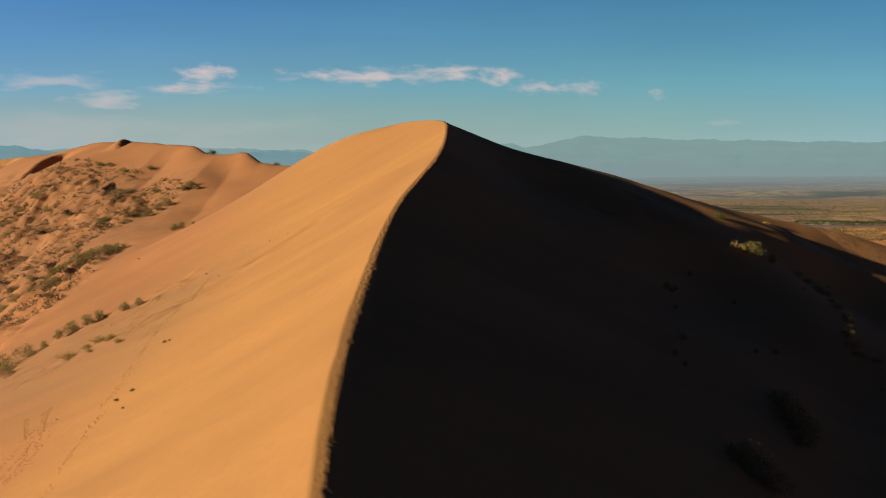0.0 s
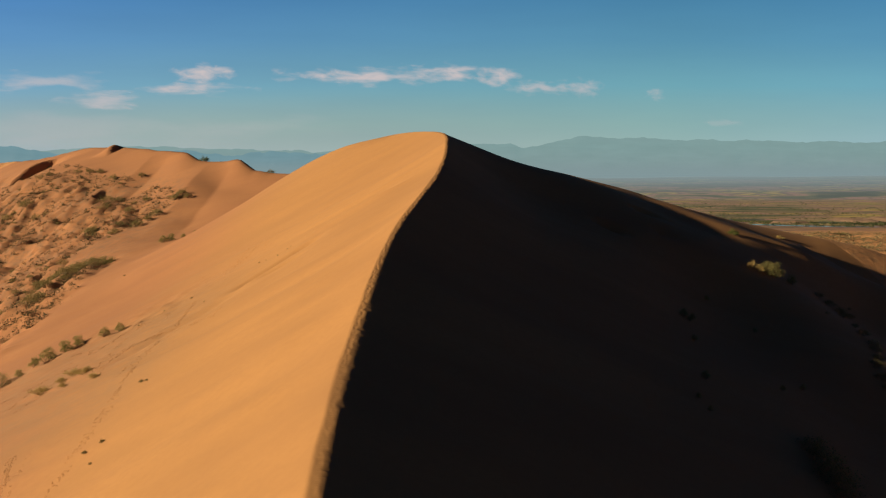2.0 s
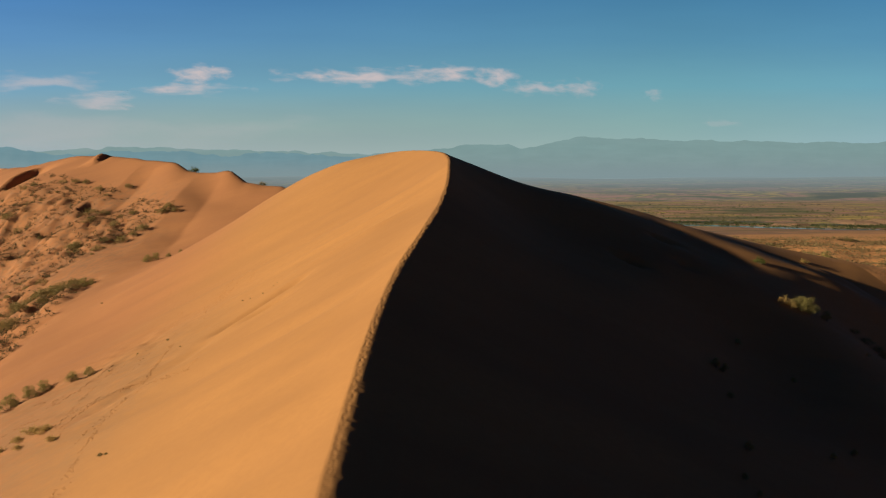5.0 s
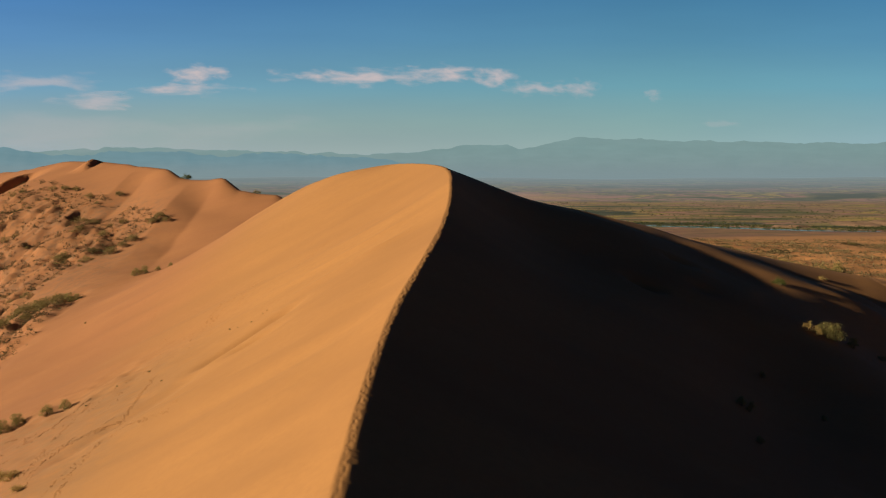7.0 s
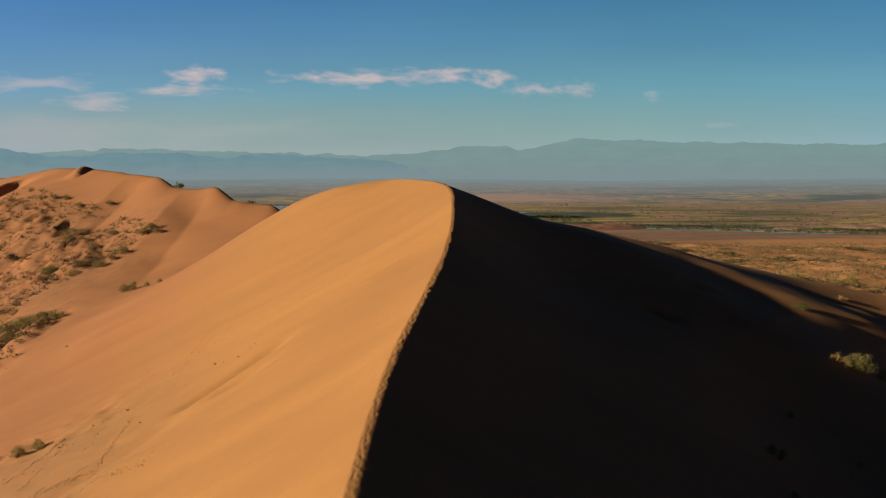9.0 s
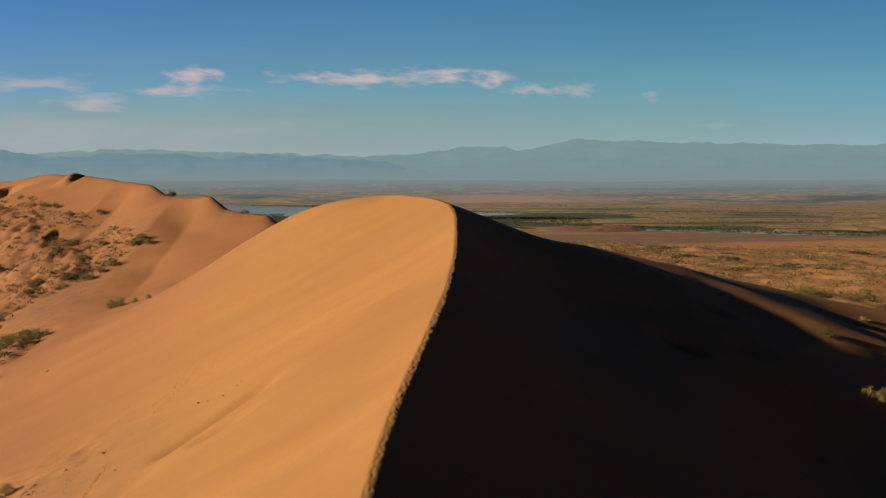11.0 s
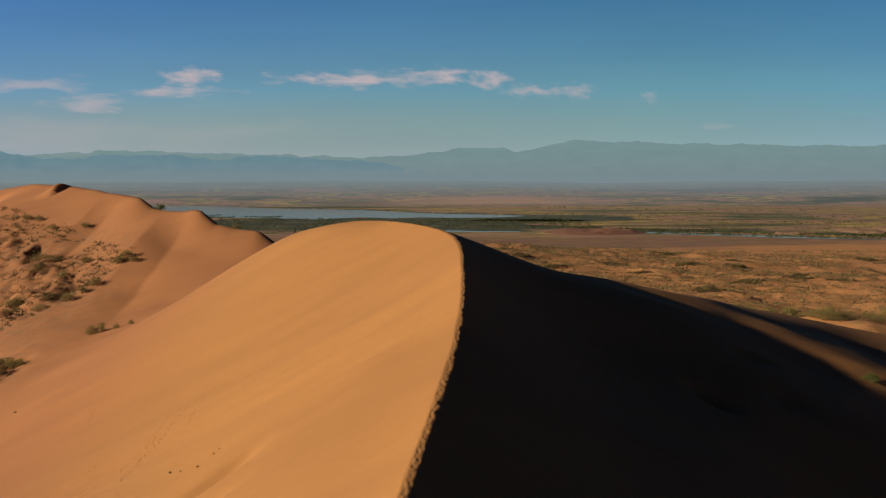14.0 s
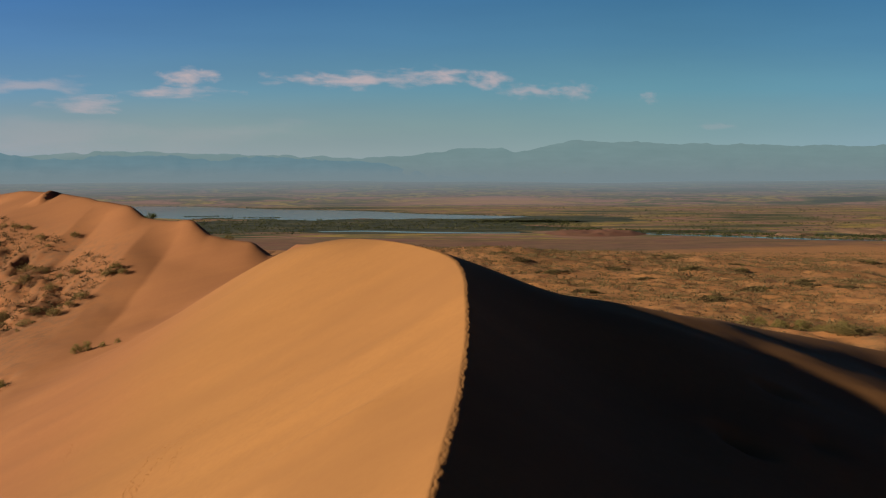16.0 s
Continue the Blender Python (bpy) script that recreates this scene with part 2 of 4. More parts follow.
def stretched(n, l, sx, sy, sz, turn=0.0):
    g = n.new("ShaderNodeNewGeometry")
    m = n.new("ShaderNodeMapping")
    m.inputs["Scale"].default_value = (sx, sy, sz)
    m.inputs["Rotation"].default_value = (0, 0, radians(turn))
    l.new(g.outputs["Position"], m.inputs["Vector"])
    return m.outputs["Vector"]


def mix(n, l, fac, a, b, how="MIX"):
    m = n.new("ShaderNodeMix")
    m.data_type, m.blend_type = "RGBA", how
    for value, at in ((fac, 0), (a, 6), (b, 7)):
        if isinstance(value, (int, float)):
            m.inputs[at].default_value = value
        elif isinstance(value, tuple):
            m.inputs[at].default_value = (*value, 1)
        else:
            l.new(value, m.inputs[at])
    return m.outputs[2]


def bumped(n, l, bsdf, fac, strength, distance):
    b = n.new("ShaderNodeBump")
    b.inputs["Strength"].default_value, b.inputs["Distance"].default_value = strength, distance
    l.new(fac, b.inputs["Height"])
    l.new(b.outputs["Normal"], bsdf.inputs["Normal"])


def maths(n, l, op, a, b):
    m = n.new("ShaderNodeMath")
    m.operation = op
    for k, v in enumerate((a, b)):
        if isinstance(v, (int, float)):
            m.inputs[k].default_value = v
        else:
            l.new(v, m.inputs[k])
    return m.outputs[0]


def sand_material(name, light, dark, blotch, red):
    """Golden sand that turns redder towards the foot of the flank and on the ridge behind."""
    m, n, l, p = material(name, 0.95)
    wide = noise_node(n, l, stretched(n, l, 0.014, 0.065, 0.04, -49), 1.0, 3.0)
    fine = noise_node(n, l, stretched(n, l, 1, 1, 1), 0.8, 6.0, 0.65)
    c = mix(n, l, ramp(n, l, wide, (0.35, (0, 0, 0)), (0.66, (1, 1, 1))), light, dark)
    c = mix(n, l, ramp(n, l, fine, (0.40, (0, 0, 0)), (0.75, (0.5, 0.5, 0.5))), c, blotch)
    g = n.new("ShaderNodeNewGeometry")
    xyz = n.new("ShaderNodeSeparateXYZ")
    l.new(g.outputs["Position"], xyz.inputs[0])
    shift = maths(n, l, "MULTIPLY", maths(n, l, "SUBTRACT", wide, 0.5), 40.0)
    turn = []
    for axis, a, b in (("X", -36.0, -78.0), ("Y", 325.0, 385.0)):
        r = n.new("ShaderNodeMapRange")
        r.interpolation_type = "SMOOTHSTEP"
        r.inputs[1].default_value, r.inputs[2].default_value = a, b
        l.new(maths(n, l, "ADD", xyz.outputs[axis], shift), r.inputs[0])
        turn.append(r.outputs[0])
    # towards the flank's foot this also paints in the dimmer light of its slope
    c = mix(n, l, maths(n, l, "MAXIMUM", *turn), c, mix(n, l, 1.0, c, red, "MULTIPLY"))
    # dead litter among the scrub of the ridge
    grown = []
    for axis, a, b in (("X", -104.0, -122.0), ("Y", 300.0, 320.0), ("Z", 152.0, 138.0)):
        r = n.new("ShaderNodeMapRange")
        r.inputs[1].default_value, r.inputs[2].default_value = a, b
        l.new(xyz.outputs[axis], r.inputs[0])
        grown.append(r.outputs[0])
    litter = noise_node(n, l, stretched(n, l, 1, 1, 1), 0.32, 5.0, 0.7)
    amount = maths(n, l, "MULTIPLY", maths(n, l, "MULTIPLY", *grown[:2]), maths(n, l, "MULTIPLY", grown[2], ramp(n, l, litter, (0.44, (0, 0, 0)), (0.64, (0.62, 0.62, 0.62)))))
    c = mix(n, l, amount, c, (0.165, 0.098, 0.056))
    # unseen foot of the lee slope, coloured dark to cut warm bounce into the shade
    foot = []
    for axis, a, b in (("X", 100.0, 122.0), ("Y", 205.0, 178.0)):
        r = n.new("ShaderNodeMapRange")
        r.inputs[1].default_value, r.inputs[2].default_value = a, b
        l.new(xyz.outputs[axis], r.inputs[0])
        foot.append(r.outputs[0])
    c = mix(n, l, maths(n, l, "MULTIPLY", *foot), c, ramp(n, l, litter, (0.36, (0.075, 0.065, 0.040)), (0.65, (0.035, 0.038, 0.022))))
    # trodden, dusty ground along the foot of the bright side; shading is painted in too
    trodden = []
    for axis, a, b in (("X", -34.0, -54.0), ("Y", 118.0, 166.0), ("Y", 222.0, 204.0)):
        r = n.new("ShaderNodeMapRange")
        r.interpolation_type = "SMOOTHSTEP"
        r.inputs[1].default_value, r.inputs[2].default_value = a, b
        l.new(maths(n, l, "ADD", xyz.outputs[axis], maths(n, l, "MULTIPLY", shift, 0.5)), r.inputs[0])
        trodden.append(r.outputs[0])
    dust_shade = noise_node(n, l, stretched(n, l, 0.6, 1.6, 1, -35), 0.45, 6.0, 0.72)
    amount = maths(n, l, "MULTIPLY", maths(n, l, "MULTIPLY", *trodden[:2]), maths(n, l, "MULTIPLY", trodden[2], ramp(n, l, dust_shade, (0.36, (0.08, 0.08, 0.08)), (0.62, (0.68, 0.68, 0.68)))))
    c = mix(n, l, amount, c, (0.235, 0.132, 0.062))
    l.new(c, p.inputs["Base Color"])
    ripples = noise_node(n, l, stretched(n, l, 0.9, 3.2, 1.5, -35), 1.0, 5.0, 0.6)
    bumped(n, l, p, ripples, 0.22, 0.10)
    return m


SAND = sand_material("dune_sand", (0.382, 0.184, 0.060), (0.318, 0.153, 0.053), (0.308, 0.145, 0.051), (0.86, 0.775, 0.92))


def plain_material():
    """Sandy scrub near by, then red-brown flats, then meadows and fields in long stripes."""
    m, n, l, p = material("steppe_ground", 0.95)
    g = n.new("ShaderNodeNewGeometry")
    xyz = n.new("ShaderNodeSeparateXYZ")
    l.new(g.outputs["Position"], xyz.inputs[0])
    y = xyz.outputs["Y"]
    scrub = noise_node(n, l, stretched(n, l, 1, 0.8, 1), 0.07, 6.0, 0.65)
    sandy = ramp(n, l, scrub, (0.42, (0.490, 0.222, 0.080)), (0.60, (0.430, 0.210, 0.080)), (0.76, (0.215, 0.132, 0.056)))
    litter = noise_node(n, l, stretched(n, l, 1, 1, 1), 0.30, 5.0, 0.7)
    sandy = mix(n, l, ramp(n, l, litter, (0.46, (0, 0, 0)), (0.64, (0.55, 0.55, 0.55))), sandy, (0.205, 0.130, 0.060))
    flats = ramp(n, l, noise_node(n, l, stretched(n, l, 0.004, 0.016, 1), 1.0, 6.0, 0.65), (0.38, (0.240, 0.110, 0.082)), (0.46, (0.195, 0.105, 0.070)), (0.53, (0.265, 0.150, 0.080)), (0.60, (0.150, 0.102, 0.056)))
    flats = mix(n, l, ramp(n, l, noise_node(n, l, stretched(n, l, 0.02, 0.03, 0), 1.0, 5.0, 0.7), (0.5, (0, 0, 0)), (0.68, (0.6, 0.6, 0.6))), flats, (0.10, 0.078, 0.038))
    patches = noise_node(n, l, stretched(n, l, 0.0015, 0.0050, 0), 1.0, 6.0, 0.6)
    fields = ramp(n, l, patches, (0.37, (0.045, 0.058, 0.028)), (0.43, (0.150, 0.140, 0.052)), (0.465, (0.38, 0.190, 0.140)), (0.50, (0.16, 0.115, 0.070)), (0.53, (0.46, 0.315, 0.075)), (0.56, (0.120, 0.118, 0.050)), (0.62, (0.40, 0.200, 0.150)))
    strips = noise_node(n, l, stretched(n, l, 0.0011, 0.013, 0), 1.0, 4.0, 0.5)
    fields = mix(n, l, ramp(n, l, strips, (0.38, (0.6, 0.6, 0.6)), (0.45, (0, 0, 0))), fields, (0.27, 0.155, 0.095))
    fields = mix(n, l, ramp(n, l, strips, (0.56, (0, 0, 0)), (0.62, (0.75, 0.75, 0.75))), fields, (0.070, 0.072, 0.038))
    specks = noise_node(n, l, stretched(n, l, 0.016, 0.012, 0), 1.0, 6.0, 0.75)
    fields = mix(n, l, ramp(n, l, specks, (0.55, (0, 0, 0)), (0.66, (0.6, 0.6, 0.6))), fields, (0.055, 0.058, 0.030))
    # a bare pinkish terrace at the foot of the far rise
    bare = []
    for axis, u, v in (("Y", 4195, 4225), ("Y", 4370, 4320), ("X", 760, 420), ("X", -300, 120)):
        k = n.new("ShaderNodeMapRange")
        k.inputs[1].default_value, k.inputs[2].default_value = u, v
        l.new(maths(n, l, "ADD", xyz.outputs[axis], maths(n, l, "MULTIPLY", maths(n, l, "SUBTRACT", strips, 0.5), 90.0)), k.inputs[0])
        bare.append(k.outputs[0])
    fields = mix(n, l, maths(n, l, "MULTIPLY", maths(n, l, "MULTIPLY", bare[0], bare[1]), maths(n, l, "MULTIPLY", maths(n, l, "MULTIPLY", bare[2], bare[3]), 0.7)), fields, (0.52, 0.27, 0.15))
    wob = maths(n, l, "MULTIPLY", noise_node(n, l, stretched(n, l, 0.003, 0.003, 0), 1.0, 4.0), 260.0)
    reach = maths(n, l, "ADD", y, wob)
    a = n.new("ShaderNodeMapRange")
    a.inputs[1].default_value, a.inputs[2].default_value = 1700, 1860
    ragged = maths(n, l, "MULTIPLY", noise_node(n, l, stretched(n, l, 0.006, 0.006, 0), 1.0, 6.0, 0.7), 620.0)
    aside = n.new("ShaderNodeMapRange")
    aside.inputs[1].default_value, aside.inputs[2].default_value, aside.inputs[3].default_value, aside.inputs[4].default_value = 250, 700, 0.0, 330.0
    l.new(xyz.outputs["X"], aside.inputs[0])
    l.new(maths(n, l, "SUBTRACT", maths(n, l, "ADD", y, ragged), aside.outputs[0]), a.inputs[0])
    b = n.new("ShaderNodeMapRange")
    b.inputs[1].default_value, b.inputs[2].default_value = 2120, 2190
    l.new(reach, b.inputs[0])
    # unseen low ground beside the lee slope, darkened to keep bounced light off that slope
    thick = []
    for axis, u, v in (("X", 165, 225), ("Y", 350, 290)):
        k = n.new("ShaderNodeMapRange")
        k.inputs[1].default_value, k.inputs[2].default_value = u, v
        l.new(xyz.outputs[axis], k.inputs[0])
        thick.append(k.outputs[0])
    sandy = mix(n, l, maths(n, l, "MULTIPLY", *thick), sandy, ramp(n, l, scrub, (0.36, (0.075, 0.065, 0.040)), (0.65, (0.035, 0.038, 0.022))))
    # bare blown sand round the hummock beyond the dune
    off = [maths(n, l, "DIVIDE", maths(n, l, "SUBTRACT", xyz.outputs[axis], mid), half) for axis, mid, half in (("X", 117.0, 13.0), ("Y", 395.0, 17.0))]
    out = maths(n, l, "ADD", maths(n, l, "MULTIPLY", off[0], off[0]), maths(n, l, "MULTIPLY", off[1], off[1]))
    blown = n.new("ShaderNodeMapRange")
    blown.inputs[1].default_value, blown.inputs[2].default_value = 1.3, 0.6
    l.new(maths(n, l, "ADD", out, maths(n, l, "MULTIPLY", maths(n, l, "SUBTRACT", litter, 0.5), 1.6)), blown.inputs[0])
    sandy = mix(n, l, blown.outputs[0], sandy, (0.52, 0.235, 0.085))
    c = mix(n, l, a.outputs[0], sandy, flats)
    c = mix(n, l, b.outputs[0], c, fields)
    l.new(c, p.inputs["Base Color"])
    bumped(n, l, p, noise_node(n, l, stretched(n, l, 1, 1, 1), 0.5, 6.0, 0.7), 0.5, 0.6)
    return m


STEPPE = plain_material()


def soil_material(name, a, b):
    m, n, l, p = material(name, 0.95)
    c = ramp(n, l, noise_node(n, l, stretched(n, l, 0.03, 0.03, 0.1), 1.0, 6.0, 0.7), (0.35, a), (0.65, b))
    l.new(c, p.inputs["Base Color"])
    return m


def leaf_material(name, a, b):
    m, n, l, p = material(name, 0.8)
    info = n.new("ShaderNodeNewGeometry")
    c = ramp(n, l, info.outputs["Random Per Island"], (0.0, a), (1.0, b))
    l.new(c, p.inputs["Base Color"])
    thin, both = n.new("ShaderNodeBsdfTranslucent"), n.new("ShaderNodeMixShader")
    l.new(c, thin.inputs["Color"])
    both.inputs[0].default_value = 0.35
    l.new(p.outputs[0], both.inputs[1])
    l.new(thin.outputs[0], both.inputs[2])
    l.new(both.outputs[0], n["Material Output"].inputs["Surface"])
    return m


LEAF = leaf_material("grey_green_leaves", (0.15, 0.120, 0.042), (0.28, 0.215, 0.080))
LEAF_GREEN = leaf_material("green_leaves", (0.06, 0.085, 0.02), (0.15, 0.16, 0.04))
LEAF_OLIVE = leaf_material("olive_leaves", (0.19, 0.165, 0.05), (0.33, 0.27, 0.09))
LEAF_DARK = leaf_material("dusky_leaves", (0.070, 0.052, 0.024), (0.15, 0.108, 0.048))
LEAF_STEPPE = leaf_material("faded_scrub_leaves", (0.125, 0.090, 0.040), (0.25, 0.180, 0.082))
STRAW = leaf_material("dry_yellow_grass", (0.31, 0.21, 0.07), (0.45, 0.32, 0.11))
TWIG = leaf_material("dry_twigs", (0.16, 0.115, 0.065), (0.27, 0.19, 0.11))
TREE_FAR = leaf_material("riverside_foliage", (0.05, 0.06, 0.025), (0.10, 0.105, 0.04))


def water_material():
    m, n, l, p = material("water", 0.12)
    p.inputs["Base Color"].default_value = (0.07, 0.19, 0.28, 1)
    p.inputs["Specular IOR Level"].default_value = 0.5
    bumped(n, l, p, noise_node(n, l, stretched(n, l, 0.05, 0.2, 0), 1.0, 3.0), 0.15, 0.3)
    return m


WATER = water_material()


def marsh_material():
    m, n, l, p = material("reed_marsh", 0.95)
    c = ramp(n, l, noise_node(n, l, stretched(n, l, 0.006, 0.010, 0), 1.0, 6.0, 0.65), (0.38, (0.034, 0.044, 0.030)), (0.52, (0.060, 0.068, 0.042)), (0.66, (0.125, 0.108, 0.062)))
    l.new(c, p.inputs["Base Color"])
    return m


MARSH = marsh_material()


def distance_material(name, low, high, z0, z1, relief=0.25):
    """Far backdrop: haze of the air in front of it is painted in as glow, by height."""
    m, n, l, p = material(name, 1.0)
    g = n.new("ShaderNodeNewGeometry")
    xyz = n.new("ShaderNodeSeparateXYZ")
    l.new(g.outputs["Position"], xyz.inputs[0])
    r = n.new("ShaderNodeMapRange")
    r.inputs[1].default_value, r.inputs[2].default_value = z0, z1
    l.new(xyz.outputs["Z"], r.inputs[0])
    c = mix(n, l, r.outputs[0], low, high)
    # darker blotches painted into the glow for the shaded folds of the slopes
    fold_shade = noise_node(n, l, stretched(n, l, 0.005, 0.0, 0.03), 1.0, 6.0, 0.65)
    c = mix(n, l, ramp(n, l, fold_shade, (0.35, (0, 0, 0)), (0.7, (relief, relief, relief))), c, tuple(0.72 * v for v in high))
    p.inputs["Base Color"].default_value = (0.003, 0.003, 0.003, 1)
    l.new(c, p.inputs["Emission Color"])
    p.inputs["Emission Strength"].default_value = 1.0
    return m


def cloud_material(name, colour, thick, seed, stretch=4.0):
    """Vapour: thins out from the middle of its sheet to nothing at the rim."""
    m, n, l, p = material(name, 1.0)
    co = n.new("ShaderNodeTexCoord")
    mp = n.new("ShaderNodeMapping")
    mp.inputs["Location"].default_value = (-0.5, -0.5, -0.5)
    l.new(co.outputs["Generated"], mp.inputs["Vector"])
    mp2 = n.new("ShaderNodeMapping")
    mp2.inputs["Scale"].default_value = (2, 0, 2)
    l.new(mp.outputs[0], mp2.inputs["Vector"])
    ln = n.new("ShaderNodeVectorMath")
    ln.operation = "LENGTH"
    l.new(mp2.outputs[0], ln.inputs[0])
    mp3 = n.new("ShaderNodeMapping")
    mp3.inputs["Location"].default_value = (seed * 7.3, seed * 3.1, seed)
    mp3.inputs["Scale"].default_value = (stretch, 1, 2.2)
    l.new(co.outputs["Generated"], mp3.inputs["Vector"])
    puffs = noise_node(n, l, mp3.outputs[0], 1.3, 5.0, 0.46)
    body = maths(n, l, "SUBTRACT", maths(n, l, "ADD", maths(n, l, "MULTIPLY", puffs, 2.2), -0.25), ln.outputs["Value"])
    alpha = n.new("ShaderNodeMapRange")
    alpha.interpolation_type = "SMOOTHSTEP"
    alpha.inputs[1].default_value, alpha.inputs[2].default_value = 0.0, 1.0
    alpha.inputs[3].default_value, alpha.inputs[4].default_value = 0.0, thick
    l.new(body, alpha.inputs[0])
    l.new(alpha.outputs[0], p.inputs["Alpha"])
    p.inputs["Base Color"].default_value = (0, 0, 0, 1)
    p.inputs["Emission Color"].default_value = (*colour, 1)
    p.inputs["Emission Strength"].default_value = 1.0
    return m


# ---- ground and dunes ----
def part(name, bm, mat, parent=None, label=""):
    me = bpy.data.meshes.new(name)
    bm.to_mesh(me)
    bm.free()
    me.materials.append(mat)
    ob = new(name, me)
    ob.parent = parent
    if label:
        tagged(ob, label)
    return ob


def sheet(name, verts, quads, mat, smooth=True):
    me = bpy.data.meshes.new(name)
    me.from_pydata(verts, [], quads)
    me.polygons.foreach_set("use_smooth", [smooth] * len(me.polygons))
    me.materials.append(mat)
    me.update()
    return new(name, me)


def growing(a, b, step, rate):
    out = [a]
    while out[-1] < b:
        out.append(out[-1] + step)
        step *= rate
    return out[:-1] + [b]


near = growing(0, 2.2, 0.11, 1.0) + growing(2.2, 130, 0.2, 1.045)[1:]
flank = growing(0, 2.2, 0.11, 1.0) + growing(2.2, 22, 0.2, 1.05)[1:] + growing(22, 130, 1.15, 1.0)[1:]
COLS = np.array([-v for v in growing(130, 420, 1.5, 1.003)[:0:-1] + flank[:0:-1]] + near + growing(130, 420, 2.4, 1.012)[1:])
COLS = np.concatenate([-np.array(growing(420, 6000, 14, 1.12))[:0:-1], COLS, np.array(growing(420, 6000, 14, 1.12))[1:]])
ROWS = np.array([-v for v in growing(150, 6000, 20, 1.3)[::-1]] + growing(-150, 60, 9, 0.965)[1:] + growing(60, 262, 0.23, 1.0)[1:]
                + growing(262, 420, 1.0, 1.006)[1:] + growing(420, 720, 1.6, 1.002)[1:] + growing(720, 4100, 2.4, 1.028)[1:] + growing(4100, 4800, 18, 1.0)[1:])
gy, gs = np.meshgrid(ROWS, COLS, indexing="ij")
gx = gs + (crest_x(ROWS) * (1 - ease(420, 700, ROWS)))[:, None] * (1 - ease(200, 400, np.abs(gs)))
gz = height(gx.ravel(), gy.ravel()).reshape(gx.shape)
nr, nc = gx.shape
index = np.arange(nr * nc).reshape(nr, nc)
cells = np.stack([index[:-1, :-1], index[:-1, 1:], index[1:, 1:], index[1:, :-1]], -1)
mid_y, mid_s = (gy[:-1, :-1] + gy[1:, 1:]) / 2, (gs[:-1, :-1] + gs[1:, 1:]) / 2
mid_x = (gx[:-1, :-1] + gx[1:, 1:]) / 2
own = np.concatenate([great_dune(a, b) - back_ridge(a, b) for a, b in zip(np.array_split(mid_x.ravel(), 24), np.array_split(mid_y.ravel(), 24))]).reshape(mid_x.shape)
is_dune = (own > 0) & (mid_s > -125) & (mid_s < 140) & (mid_y > -150) & (mid_y < 405)
is_ridge = ~is_dune & (mid_s > -420) & (mid_s < 0) & (mid_y > 60) & (mid_y < 720)
places = np.stack([gx, gy, gz], -1).reshape(-1, 3)


def land(name, chosen, mat, label, category):
    quads = cells[chosen]
    used, inverse = np.unique(quads, return_inverse=True)
    ob = sheet(name, places[used].tolist(), inverse.reshape(-1, 4).tolist(), mat)
    return tagged(ob, label, category, kind="structure")


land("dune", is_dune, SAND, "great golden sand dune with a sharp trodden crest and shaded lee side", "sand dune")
land("dune_ridge", is_ridge, SAND, "reddish sand ridge dotted with desert scrub behind the great dune", "sand dune")
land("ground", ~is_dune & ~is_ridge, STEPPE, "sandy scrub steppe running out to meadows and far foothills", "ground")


# ---- water ----
def pool(name, outline, label):
    bm = bmesh.new()
    bm.faces.new([bm.verts.new((x, y, PLAIN_Z + 0.35)) for x, y in outline])
    return tagged(part(name, bm, WATER), label, "water", kind="structure")


pool("water_lake", [(-1342, 4154), (-1183, 4143), (-1038, 4133), (-814, 3975), (-619, 3768), (-436, 3696), (-236, 3568), (-47, 3301), (121, 3199), (309, 3060), (195, 2948),
                    (59, 2918), (-42, 2961), (-108, 2890), (-213, 2970), (-333, 2831), (-476, 2909), (-618, 2954), (-729, 2923), (-882, 3044), (-1078, 3409)], "calm pale blue lake on the plain beyond the dunes")
pool("water_channel", [(-269, 2301), (-168, 2330), (-87, 2304), (-60, 2284), (44, 2258), (120, 2234), (197, 2230), (193, 2205), (106, 2209), (18, 2215), (-58, 2238), (-163, 2284), (-251, 2275)], "narrow blue backwater among reeds")
pool("water_river", [(458, 2195), (535, 2148), (633, 2102), (680, 2062), (737, 2026), (780, 1990), (829, 1972), (897, 1955), (886, 1939), (760, 1964), (695, 2002), (622, 2059), (520, 2118), (450, 2174)], "thin winding river across the plain")


def meadow(name, x0, x1, y0, y1, seed, label):
    """A flat patch of other growth on the plain, with an uneven edge."""
    bm = bmesh.new()
    t = np.linspace(0, math.tau, 72, endpoint=False)
    r = 1 + 0.22 * grain(np.cos(t) * 2 + 9, np.sin(t) * 2 + 9, 0.7, seed) + 0.12 * grain(np.cos(t) * 2, np.sin(t) * 2, 0.25, seed + 1)
    px = (x0 + x1) / 2 + (x1 - x0) / 2 * np.sign(np.cos(t)) * np.abs(np.cos(t)) ** 0.6 * r
    py = (y0 + y1) / 2 + (y1 - y0) / 2 * np.sign(np.sin(t)) * np.abs(np.sin(t)) ** 0.6 * r
    bm.faces.new([bm.verts.new((a, b, PLAIN_Z + 0.15)) for a, b in zip(px, py)])
    return tagged(part(name, bm, MARSH), label, "marsh", kind="structure")


meadow("ground_marsh_1", -720, 380, 2200, 2860, 81, "dark green reed marsh between the lake and the backwater")
meadow("ground_marsh_2", 330, 800, 2190, 2330, 83, "dark green river meadow")
meadow("ground_marsh_3", 820, 1300, 2060, 2200, 85, "dark green river meadow")
meadow("ground_marsh_4", 100, 620, 2700, 3100, 87, "dark green meadow on the plain")

